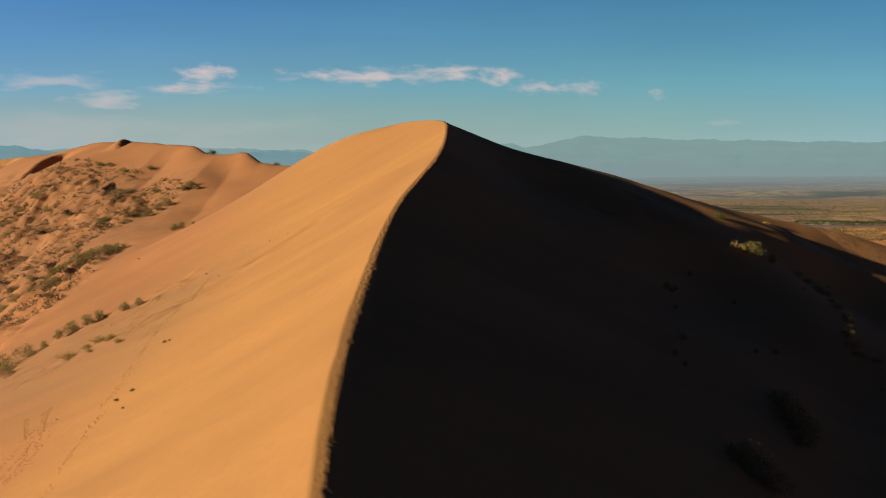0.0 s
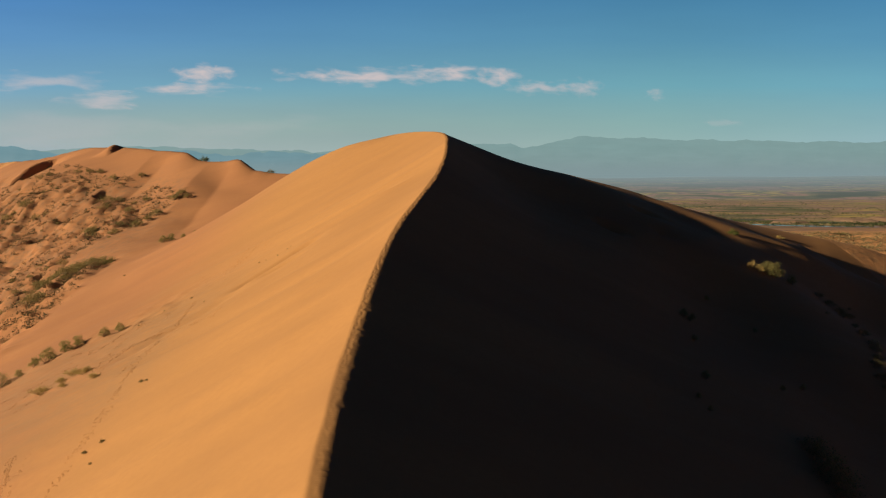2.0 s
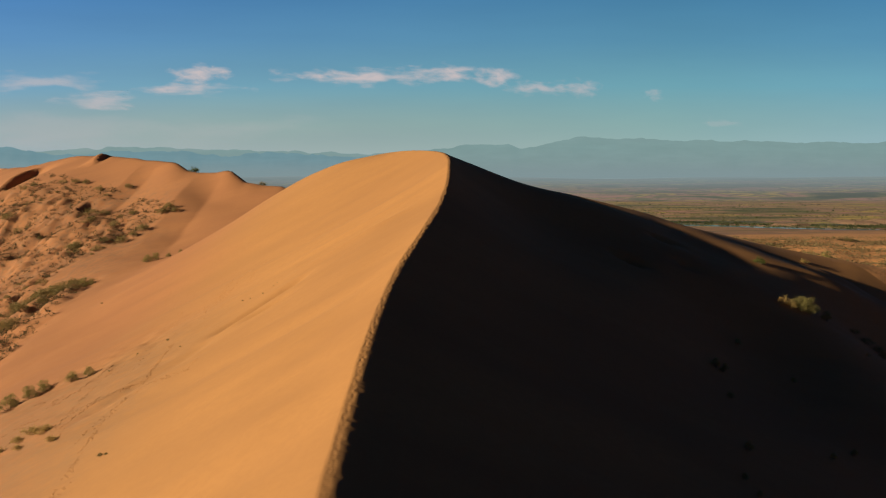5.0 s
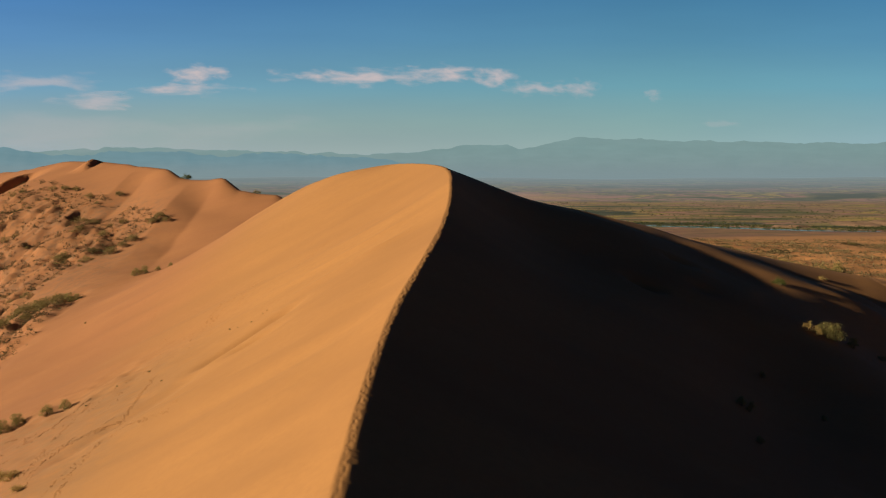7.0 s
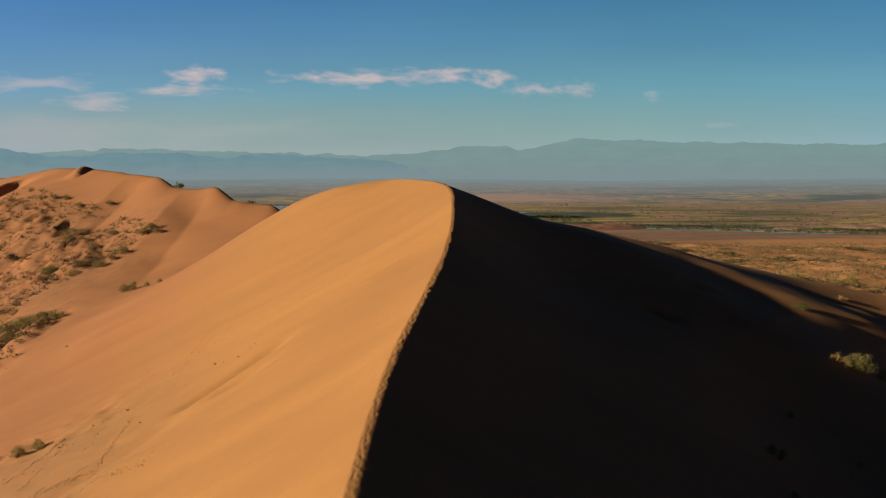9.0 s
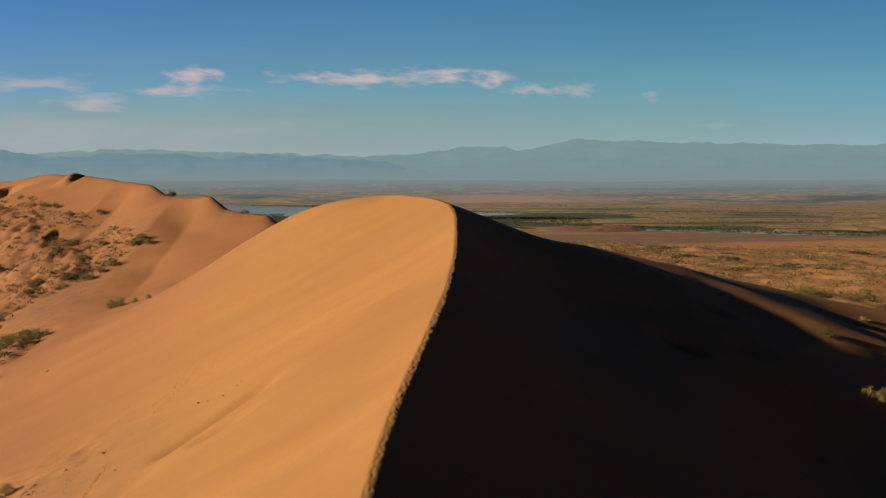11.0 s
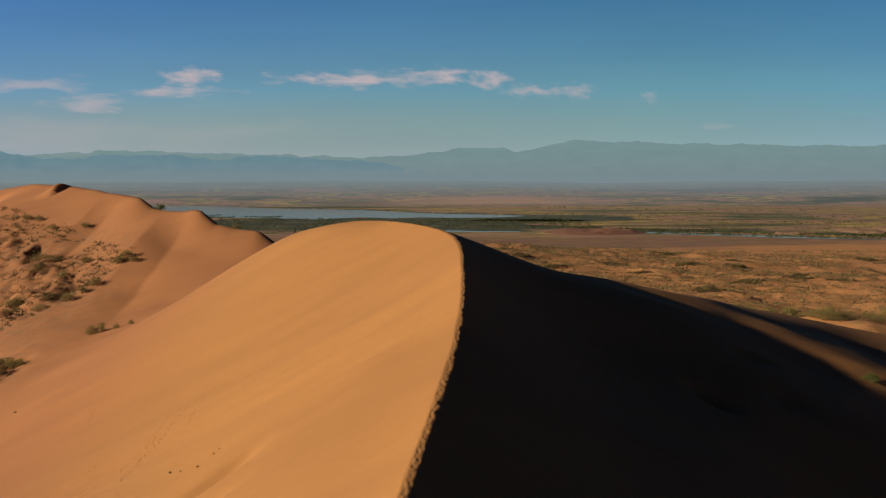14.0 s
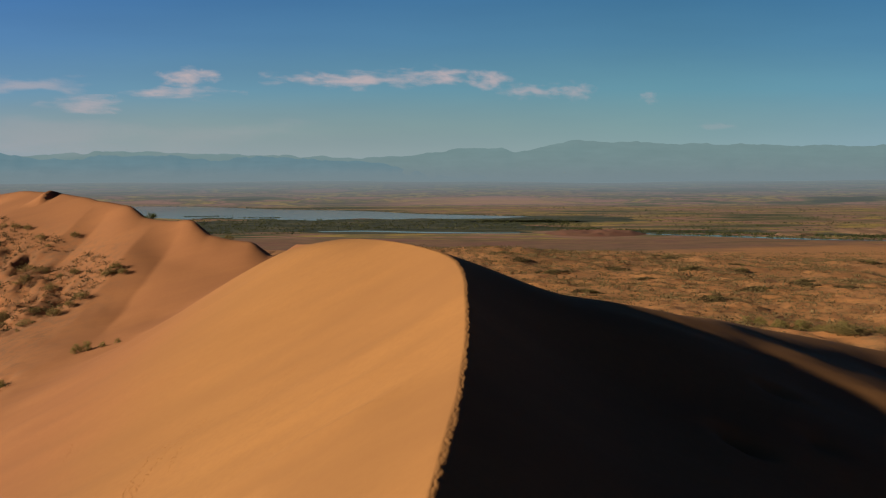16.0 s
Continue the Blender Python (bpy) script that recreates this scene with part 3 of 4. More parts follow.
def rise(name, x0, x1, y0, y1, tall, seed, mat, label, category):
    """A low broken rise on the plain: steep towards the viewer, gullied, running out behind."""
    nx, ny = 60, 24
    u, v = np.meshgrid(np.linspace(-1, 1, nx), np.linspace(-1, 1, ny))
    r = np.sqrt(u * u + v * v)
    x, y = (x0 + x1) / 2 + u * (x1 - x0) / 2, (y0 + y1) / 2 + v * (y1 - y0) / 2
    body = np.clip(1 - r, 0, 1)
    z = PLAIN_Z - 0.5 + tall * ease(0, 0.45, body) * (0.75 + 0.35 * grain(x, y, 34.0, seed)) + 0.16 * tall * grain(x, y, 13.0, seed + 1) * ease(0, 0.3, body)
    i = np.arange(nx * ny).reshape(ny, nx)
    quads = np.stack([i[:-1, :-1], i[:-1, 1:], i[1:, 1:], i[1:, :-1]], -1).reshape(-1, 4)
    return tagged(sheet(name, np.stack([x, y, z], -1).reshape(-1, 3).tolist(), quads.tolist(), mat), label, category, kind="structure")


RED_SOIL, BANK = soil_material("red_soil", (0.20, 0.085, 0.055), (0.15, 0.080, 0.048)), soil_material("pale_river_sand", (0.27, 0.160, 0.095), (0.19, 0.115, 0.065))
rise("ground_mound", 240, 480, 2080, 2300, 9.0, 91, RED_SOIL, "low gullied mound of red soil beside the river", "mound")
rise("ground_bank", 725, 830, 2085, 2170, 6.0, 93, BANK, "pale bare sand bank beside the river", "sand bank")
rise("ground_bluff_1", 905, 1010, 2060, 2330, 6.0, 95, BANK, "pale eroded bluff above the river", "bluff")
rise("ground_bluff_2", 985, 1190, 2100, 2380, 8.0, 97, BANK, "pale eroded bluff above the river", "bluff")

# ---- far backdrop ----
def mountains(name, y, heights, base, mat, label, seed, rough=10.0):
    """A range as a relief strip: ridge heights at even steps from left to right, with spurs running down to the foot."""
    xs = np.arange(-3300, 3301, 14.0)
    steps = np.linspace(-3300, 3300, len(heights))
    top = spline(steps, xs) @ np.array(heights, float)
    verts, quads, levels = [], [], 12
    for k in range(levels + 1):
        t = k / levels
        spur = grain(xs, xs * 0 + 300 * t, 130.0, seed) * 50 * t * (1 - t) * 3
        z = base + (top - base) * t**1.25 + grain(xs, xs * 0 + 90 * t, 60.0, seed + 1) * rough * t + grain(xs, xs * 0 + 60 * t, 22.0, seed + 2) * 0.35 * rough * t
        for x, zz, s in zip(xs, z, spur):
            verts.append((x, y + 110 * t + s * 0.5, zz))
    w = len(xs)
    for k in range(levels):
        quads += [(k * w + i, k * w + i + 1, (k + 1) * w + i + 1, (k + 1) * w + i) for i in range(w - 1)]
    return tagged(sheet(name, verts, quads, mat), label, "mountains", kind="structure")


FAR_HAZE = distance_material("far_range_haze_glow", (0.136, 0.183, 0.192), (0.130, 0.201, 0.203), 150, 290, 0.30)
NEAR_HAZE = distance_material("near_range_haze_glow", (0.122, 0.180, 0.200), (0.100, 0.177, 0.205), 165, 245, 0.36)
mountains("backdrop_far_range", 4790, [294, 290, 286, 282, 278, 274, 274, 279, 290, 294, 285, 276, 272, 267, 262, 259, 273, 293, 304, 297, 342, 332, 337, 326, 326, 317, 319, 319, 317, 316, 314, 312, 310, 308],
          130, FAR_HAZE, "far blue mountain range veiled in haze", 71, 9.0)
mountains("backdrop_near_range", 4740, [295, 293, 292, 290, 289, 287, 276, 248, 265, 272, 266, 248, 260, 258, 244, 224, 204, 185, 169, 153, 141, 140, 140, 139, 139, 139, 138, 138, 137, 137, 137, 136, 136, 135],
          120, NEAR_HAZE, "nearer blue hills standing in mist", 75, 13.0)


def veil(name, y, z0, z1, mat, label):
    """A glowing sheet across the plain that stands in for still haze."""
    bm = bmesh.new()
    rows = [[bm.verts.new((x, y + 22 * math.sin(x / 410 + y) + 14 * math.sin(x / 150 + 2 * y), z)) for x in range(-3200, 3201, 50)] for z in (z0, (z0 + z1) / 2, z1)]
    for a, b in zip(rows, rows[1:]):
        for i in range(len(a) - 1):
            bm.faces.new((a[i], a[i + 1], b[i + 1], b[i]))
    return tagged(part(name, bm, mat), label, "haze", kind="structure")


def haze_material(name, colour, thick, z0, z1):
    """Haze put in as a thin glow, densest near the ground."""
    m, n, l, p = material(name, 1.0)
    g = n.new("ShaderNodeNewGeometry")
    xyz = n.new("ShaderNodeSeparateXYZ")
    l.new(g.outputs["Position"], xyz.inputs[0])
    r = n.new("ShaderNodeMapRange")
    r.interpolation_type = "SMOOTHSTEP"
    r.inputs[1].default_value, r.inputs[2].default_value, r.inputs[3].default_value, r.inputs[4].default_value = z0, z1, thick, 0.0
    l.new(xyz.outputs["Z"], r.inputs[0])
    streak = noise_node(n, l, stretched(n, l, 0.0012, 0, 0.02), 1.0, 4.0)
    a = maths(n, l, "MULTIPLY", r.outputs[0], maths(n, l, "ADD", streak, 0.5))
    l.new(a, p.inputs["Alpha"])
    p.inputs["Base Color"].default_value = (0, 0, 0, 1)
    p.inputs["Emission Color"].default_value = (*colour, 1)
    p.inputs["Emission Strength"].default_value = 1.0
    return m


def haze_sheet():
    """Distance haze painted in: a glowing sheet low over the far plain, thicker with distance, up to the foot of the
    hills.
    """
    m, n, l, p = material("plain_haze_glow", 1.0)
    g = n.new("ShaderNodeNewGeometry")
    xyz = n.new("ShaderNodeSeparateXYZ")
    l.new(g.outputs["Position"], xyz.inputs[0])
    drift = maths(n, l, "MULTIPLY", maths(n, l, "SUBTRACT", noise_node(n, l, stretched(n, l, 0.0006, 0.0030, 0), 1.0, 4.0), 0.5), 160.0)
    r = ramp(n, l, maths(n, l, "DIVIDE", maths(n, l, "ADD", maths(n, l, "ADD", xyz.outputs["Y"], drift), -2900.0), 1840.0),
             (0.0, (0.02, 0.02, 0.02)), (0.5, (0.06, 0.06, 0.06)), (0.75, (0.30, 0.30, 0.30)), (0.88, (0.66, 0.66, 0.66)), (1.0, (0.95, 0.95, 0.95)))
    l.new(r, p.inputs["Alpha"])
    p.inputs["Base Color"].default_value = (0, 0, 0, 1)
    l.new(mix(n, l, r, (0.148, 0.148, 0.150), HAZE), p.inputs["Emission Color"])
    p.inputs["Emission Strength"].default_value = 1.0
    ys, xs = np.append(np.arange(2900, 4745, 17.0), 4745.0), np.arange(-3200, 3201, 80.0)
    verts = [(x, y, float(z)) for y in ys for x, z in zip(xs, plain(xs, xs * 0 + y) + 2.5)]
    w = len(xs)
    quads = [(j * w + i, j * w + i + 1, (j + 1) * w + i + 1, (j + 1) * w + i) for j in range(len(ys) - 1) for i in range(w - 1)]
    return tagged(sheet("backdrop_haze_glow", verts, quads, m), "glowing blue-grey sheet standing in for haze over the far plain", "mist", kind="structure")


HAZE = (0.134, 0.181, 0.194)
haze_sheet()
veil("backdrop_haze", 4690, 90, 330, haze_material("haze", HAZE, 0.9, 140, 225), "glowing sheet standing in for pale haze round the foot of the mountains")


def sky_sheet():
    """The clear sky over the mountains: a far curved sheet, paler towards the horizon."""
    m, n, l, p = material("clear_sky", 1.0)
    g = n.new("ShaderNodeNewGeometry")
    xyz = n.new("ShaderNodeSeparateXYZ")
    l.new(g.outputs["Position"], xyz.inputs[0])
    r = n.new("ShaderNodeMapRange")
    r.inputs[1].default_value, r.inputs[2].default_value = 155, 1155
    l.new(xyz.outputs["Z"], r.inputs[0])
    c = ramp(n, l, r.outputs[0], (0.0, (0.166, 0.186, 0.018)), (0.12, (0.160, 0.192, 0.034)), (0.25, (0.138, 0.206, 0.096)), (0.45, (0.084, 0.196, 0.196)), (0.68, (0.052, 0.152, 0.222)), (1.0, (0.026, 0.108, 0.222)))
    blush = n.new("ShaderNodeMapRange")
    blush.inputs[1].default_value, blush.inputs[2].default_value = -2200, 1200
    l.new(xyz.outputs["X"], blush.inputs[0])
    c = mix(n, l, blush.outputs[0], mix(n, l, 1.0, c, (1.20, 0.98, 1.06), "MULTIPLY"), mix(n, l, 1.0, c, (0.96, 0.93, 0.74), "MULTIPLY"))
    low = n.new("ShaderNodeMapRange")
    low.inputs[1].default_value, low.inputs[2].default_value, low.inputs[3].default_value, low.inputs[4].default_value = 200, 560, 0.75, 0.0
    l.new(xyz.outputs["Z"], low.inputs[0])
    c = mix(n, l, maths(n, l, "MULTIPLY", low.outputs[0], maths(n, l, "SUBTRACT", 1.0, blush.outputs[0])), c, (0.186, 0.182, 0.098))
    uneven = noise_node(n, l, stretched(n, l, 0.0006, 0, 0.004), 1.0, 4.0)
    c = mix(n, l, 1.0, c, ramp(n, l, uneven, (0.3, (0.95, 0.95, 0.95)), (0.7, (1.05, 1.05, 1.05))), "MULTIPLY")
    glow, clear, both = n.new("ShaderNodeEmission"), n.new("ShaderNodeBsdfTransparent"), n.new("ShaderNodeAddShader")
    l.new(c, glow.inputs["Color"])
    l.new(glow.outputs[0], both.inputs[0])
    l.new(clear.outputs[0], both.inputs[1])
    l.new(both.outputs[0], n["Material Output"].inputs["Surface"])
    bm = bmesh.new()
    rows = [[bm.verts.new((x, 4960, z)) for x in range(-3600, 3601, 400)] for z in (60, 400, 800, 1200, 1700)]
    for a, b in zip(rows, rows[1:]):
        for i in range(len(a) - 1):
            bm.faces.new((a[i], a[i + 1], b[i + 1], b[i]))
    return tagged(part("backdrop_sky", bm, m), "clear blue sky paling to grey-green at the horizon", "sky", kind="structure")


sky_sheet()

# ---- shrubs ----
def leaf(bm, c, size, rng):
    a = Vector((rng.gauss(0, 1), rng.gauss(0, 1), rng.gauss(0, 1))).normalized()
    b = a.orthogonal().normalized()
    b.rotate(Matrix.Rotation(rng.uniform(0, 6.28), 3, a))
    d = a.cross(b) * size * rng.uniform(0.35, 0.6)
    b = b * size
    bm.faces.new([bm.verts.new(c + v) for v in (-b, d, b, -d)])


def stem(bm, foot, tip, thick):
    side = (tip - foot).orthogonal().normalized() * thick
    ring = [side.copy() for _ in range(3)]
    for k, v in enumerate(ring):
        v.rotate(Matrix.Rotation(k * 2.0944, 3, (tip - foot).normalized()))
    low, top = [bm.verts.new(foot + v) for v in ring], bm.verts.new(tip)
    for k in range(3):
        bm.faces.new((low[k], low[(k + 1) % 3], top))


def shrub(name, seed, wide, tall, clumps, leaves, leaf_size, mat, label, category="shrub", bare=0.0):
    """One plant a metre or so high: a spray of woody stems and a loose, gappy crown of small leaves."""
    rng = random.Random(seed)
    root = tagged(new(name), label, category)
    stems, crown = bmesh.new(), bmesh.new()
    for _ in range(clumps):
        a, r = rng.uniform(0, 6.28), rng.random() ** 0.5
        z = tall * (1 - 0.75 * r * r) * rng.uniform(0.35, 1.0)
        tip = Vector((math.cos(a) * r * wide / 2, math.sin(a) * r * wide / 2, z))
        foot = Vector((tip.x * 0.15, tip.y * 0.15, -0.15))
        stem(stems, foot, tip * 1.04, 0.013)
        if rng.random() < bare:
            continue
        spread = rng.uniform(0.10, 0.2) * wide
        for _ in range(leaves):
            c = tip + Vector((rng.gauss(0, spread * 0.6), rng.gauss(0, spread * 0.6), rng.gauss(0, spread * 0.45)))
            if c.z > 0.02:
                leaf(crown, c, leaf_size * rng.uniform(0.6, 1.3), rng)
    part("branchwork", stems, TWIG, root)
    part("foliage", crown, mat, root)
    return root


GREY = "grey-green desert shrub growing in loose sand"
KINDS = [
    shrub("shrub", 1, 1.5, 1.0, 30, 30, 0.055, LEAF, GREY),
    shrub("shrub", 2, 1.9, 0.8, 34, 28, 0.055, LEAF, GREY),
    shrub("shrub", 3, 1.3, 1.15, 28, 28, 0.05, LEAF, GREY, bare=0.25),
    shrub("shrub", 4, 2.2, 0.9, 44, 30, 0.055, LEAF, GREY, bare=0.1),
]
UPRIGHT = [
    shrub("shrub", 5, 0.9, 1.5, 30, 40, 0.05, LEAF_OLIVE, "upright green broom-like shrub on the dune flank"),
    shrub("shrub", 6, 1.2, 1.2, 44, 60, 0.034, LEAF_OLIVE, "upright green broom-like shrub on the dune flank"),
]
GREEN = shrub("shrub", 10, 1.3, 1.1, 46, 60, 0.036, LEAF_GREEN, "rounded dark green shrub on the lee slope")
DRY = [
    shrub("grass_tuft", 7, 1.5, 0.42, 30, 34, 0.05, STRAW, "dry yellow grass tuft spread low over the sand", "grass"),
    shrub("shrub", 8, 1.2, 1.25, 28, 36, 0.05, STRAW, "dry straw-coloured shrub at the edge of the shade"),
]
TUFT = shrub("plant_tuft", 9, 1.0, 0.5, 24, 34, 0.05, LEAF, "small dark olive plant tuft on bare sand", "plant")
FIRST = set()


def plant(kind, x, y, size, turn=None, group="", label="", sink=0.05, flat=1.0):
    """Sets a plant of that kind on the ground."""
    z = float(height([x], [y])[0])
    t = random.uniform(0, 360) if turn is None else turn
    m = pose(x, y, z - sink * size, random.uniform(-6, 6), random.uniform(-6, 6), t) @ Matrix.Diagonal((size, size, size * flat, 1))
    if kind.name in FIRST:
        ob = copy_thing(kind, m)
    else:
        FIRST.add(kind.name)
        ob = kind
        ob.matrix_basis = m
    if group or label:
        tagged(ob, label, "", group)
    return ob


random.seed(41)
# the flank of the great dune
for x, y, s in ((-67.5, 209.7, 2.1), (-70.8, 209.1, 1.4), (-79.5, 211, 1.9), (-77.2, 212, 1.7), (-82.3, 208.1, 2.2), (-84.5, 207, 1.4), (-87.5, 206, 1.2)):
    plant(UPRIGHT[1], x, y, 0.8 * s, group="shrubs on the dune flank", flat=0.95)
for x, y, s in ((-88.5, 191.0, 2.3), (-93.5, 199.1, 2.0), (-90.5, 204, 1.2), (-92, 187, 1.3)):
    plant(KINDS[1], x, y, s, group="shrubs on the dune flank")
for x, y, s in ((-67.6, 178.7, 1.7), (-66.2, 180.7, 1.3), (-62.8, 177.4, 1.2), (-58.4, 169.7, 0.9), (-70.5, 176.5, 1.4), (-65.5, 174.0, 0.8)):
    plant(DRY[0], x, y, s, group="dry grass on the dune flank")
for x, y, s in ((-44.6, 150.8, 1.0), (-43.6, 150.1, 0.9), (-43.3, 130.6, 1.3), (-45.3, 129.9, 1.4), (-42.8, 125.1, 0.9), (-90.5, 281.6, 1.3), (-51.6, 206.3, 1.0),
                (-37.9, 207.7, 0.8), (-36.2, 206.3, 0.5), (-33.5, 204.5, 0.7), (-31.8, 206.0, 0.5), (-31.2, 206.6, 0.5), (-61.5, 203, 0.8), (-57.5, 207, 0.8), (-46.5, 196, 0.7)):
    plant(TUFT, x, y, 0.75 * s, group="small plants on bare sand")
# the shaded side and its sunlit fringe
plant(GREEN, 71.3, 246.0, 2.1, group="shrubs on the lee slope", label="sunlit green shrub on a streak of light in the shade", flat=0.8)
plant(DRY[1], 67.9, 220.8, 1.6, group="shrubs on the lee slope")
plant(DRY[1], 69.5, 220.0, 1.0, group="shrubs on the lee slope")
for x, y, s in ((71.6, 220.8, 1.5), (73.4, 221.4, 1.7), (77.6, 222.8, 1.1), (70.6, 221.4, 1.0)):
    plant(UPRIGHT[1], x, y, s, group="shrubs on the lee slope", label="green shrub beside a straw-coloured one, half in shade", flat=1.05)
for x, y, s in ((51.8, 198.3, 0.6), (43.2, 182.2, 0.8), (45.1, 183.2, 0.6), (44.1, 181.4, 0.5), (42.2, 170.5, 0.6), (38.9, 151.9, 0.7), (53.6, 160.6, 0.5), (58.6, 165.4, 0.6), (35.2, 142.2, 0.45), (36.1, 139.2, 0.4), (58.3, 188.6, 0.5)):
    plant(UPRIGHT[1], x, y, 0.9 * s, group="shrubs on the lee slope", label="small ragged shrub in the shade of the dune", flat=1.1)
for x, y, s in ((85.4, 227.9, 1.1), (87.3, 225.9, 1.3), (88.3, 223.2, 1.3), (91.9, 225.3, 1.1), (86.8, 217.5, 1.2), (85.5, 204.9, 1.3), (85.6, 200, 1.2), (84.2, 196.0, 1.1), (79.8, 185.4, 1.3), (78.6, 180.4, 1.3), (78.6, 176.9, 1.3), (81.4, 176.8, 1.1), (86.9, 211.4, 0.9), (82.4, 190.5, 1.0)):
    plant(KINDS[3], x, y, s, group="shrubs on the lee slope", label="dark dense shrub in a hollow of the shaded slope")
for x, y, s in ((79.9, 208.6, 1.1), (94.5, 232, 1.2), (80.8, 187, 1.3), (81.6, 184.4, 1.2), (77.4, 164.9, 1.3)):
    plant(KINDS[2], x, y, 0.75 * s, group="shrubs on the lee slope", label="pale dry shrub rising out of the shade")
for x, y, s in ((50.5, 140.2, 1.0), (50.7, 137.2, 1.2), (50.0, 132.9, 1.3), (50.0, 130.2, 1.2), (49.3, 126.9, 1.0), (36.0, 112.8, 1.0), (36.6, 111.4, 1.1), (37.4, 109.5, 1.1), (38.5, 108.0, 1.0)):
    plant(KINDS[1], x, y, s, group="shrubs on the lee slope", label="dark dense shrub in a hollow of the shaded slope")
plant(DRY[0], 98.4, 289.6, 1.1, group="shrubs on the lee slope", label="pale dry tuft on a sunlit swell")
plant(DRY[0], 107.9, 277.2, 0.9, group="shrubs on the lee slope", label="pale dry tuft on a sunlit swell")
# beyond the right flank
for x, y, s in ((120.9, 388.4, 2.4), (122.6, 386, 2.6), (124.0, 385.4, 2.2), (127.5, 388.5, 2.4), (131.6, 392.3, 2.2), (124.5, 391, 1.8), (140.5, 392, 2.6), (144.0, 396, 2.3), (148.2, 413.8, 2.2), (156, 415, 1.8)):
    plant(KINDS[3] if s > 2.1 else UPRIGHT[1], x, y, 1.3 * s, group="shrubs beyond the dune", label="broad olive shrub on a sandy hummock beyond the dune")
THICKETS = [(79.8, 757.8, 4.0), (84.5, 762, 3.4), (198.7, 845.6, 4.4), (205, 850, 3.6), (170.7, 597.1, 3.2), (167, 601, 2.4), (130.1, 548.5, 2.6), (229.4, 688.8, 3.0), (144.4, 855.3, 3.6), (282.2, 969.7, 4.6),
            (233.8, 633.9, 3.0), (62.0, 967.1, 4.4), (105.7, 1134.9, 4.6), (455.2, 1244.9, 5.0), (237.4, 1064.2, 5.0), (133.3, 705.2, 2.8), (435.0, 1037.7, 4.6), (253.8, 883.4, 5.0), (78.0, 591.4, 3.2), (217.3, 653.9, 3.0), (289.0, 741.2, 3.4), (69.2, 877.3, 3.6), (125.8, 527.9, 3.0)]
for x, y, s in THICKETS:
    plant(KINDS[3], x, y, s, group="thickets on the steppe", label="broad dusky thicket on the sandy steppe", flat=0.55)
for x, y, s in ((112, 428, 1.9), (117.5, 425, 2.1), (121, 429, 1.6), (125, 425.5, 2.3), (128.5, 428, 2.0), (131, 424, 1.6), (108, 431, 1.4)):
    plant(UPRIGHT[1], x, y, 1.25 * s, group="shrubs beyond the dune", label="spiky olive shrub in a hollow behind the dune", flat=0.8)
for k in range(6):
    plant(KINDS[0], 96 + 5.6 * k + random.uniform(-1, 1), 402 - 0.8 * k + random.uniform(-5, 5), random.uniform(0.9, 1.5), group="dry grass beyond the dune")
# the ridge: big ones first, then the scatter
for x, y, s in ((-131.6, 348, 3.4), (-136.3, 346.5, 3.2), (-124, 338, 3.0), (-118.7, 332, 2.6), (-140, 341, 2.6), (-127.6, 310, 3.0), (-132, 314, 2.8), (-142.7, 316, 2.8), (-148, 319, 2.6),
                (-158, 459, 3.2), (-204, 481, 3.4), (-215.6, 484, 3.0), (-152.4, 443, 2.6), (-114, 428, 2.4), (-119.7, 411, 2.4), (-125.2, 403, 2.4), (-137.7, 431, 2.3),
                (-132.8, 442, 2.1), (-164.3, 489, 2.2), (-147.9, 483, 2.0), (-183.3, 510, 2.3), (-176, 505, 2.0), (-212.4, 530, 2.2), (-205.8, 449, 2.4), (-116, 425, 2.0), (-110, 424, 1.8), (-122, 407, 1.8)):
    plant(KINDS[3 if s > 2.5 else 0], x, y, s, group="shrubs on the ridge")
for x, y, s in ((-127.5, 343, 2.4), (-121, 341, 2.0), (-129.5, 336, 2.2), (-134, 338, 2.4), (-122.5, 333, 2.0), (-137, 351, 2.2), (-126, 329, 2.0), (-131, 325, 2.2), (-144, 349, 2.0)):
    plant(KINDS[0], x, y, s, group="shrubs on the ridge", label="olive shrub in a dense thicket at the foot of the ridge")
for x, y, s in ((-100.4, 353.5, 1.5), (-97.6, 354.2, 1.5), (-116.6, 338.5, 1.7), (-113.9, 338, 1.2), (-92.9, 352.5, 0.9), (-88.2, 351, 0.8)):
    plant(UPRIGHT[1], x, y, s, group="shrubs on the ridge", label="green shrub at the foot of the bare slope")
plant(GREEN, -116.5, 480, 1.6, group="shrubs on the ridge", label="green shrub on the skyline of the ridge")
plant(KINDS[0], -77, 442, 1.7, group="shrubs on the ridge", label="green shrub on the skyline of the ridge")


def on_ridge(x, y):
    d = float((spline(SECTION_X, [x]) @ np.array(RIDGE_Y))[0]) - y
    return d


count = 0
while count < 190:
    x, y = random.uniform(-330, -104), random.uniform(285, 560)
    d = on_ridge(x, y)
    if not 48 < d < 235 or x > float(ridge_edge(y)) - 8 * random.random():
        continue
    if float(grain(np.array([x]), np.array([y]), 16.0, 61)[0]) + random.uniform(-0.9, 0.9) < 0:
        continue
    count += 1
    plant(random.choice(KINDS), x, y, random.uniform(0.6, 1.5), group="shrubs on the ridge")


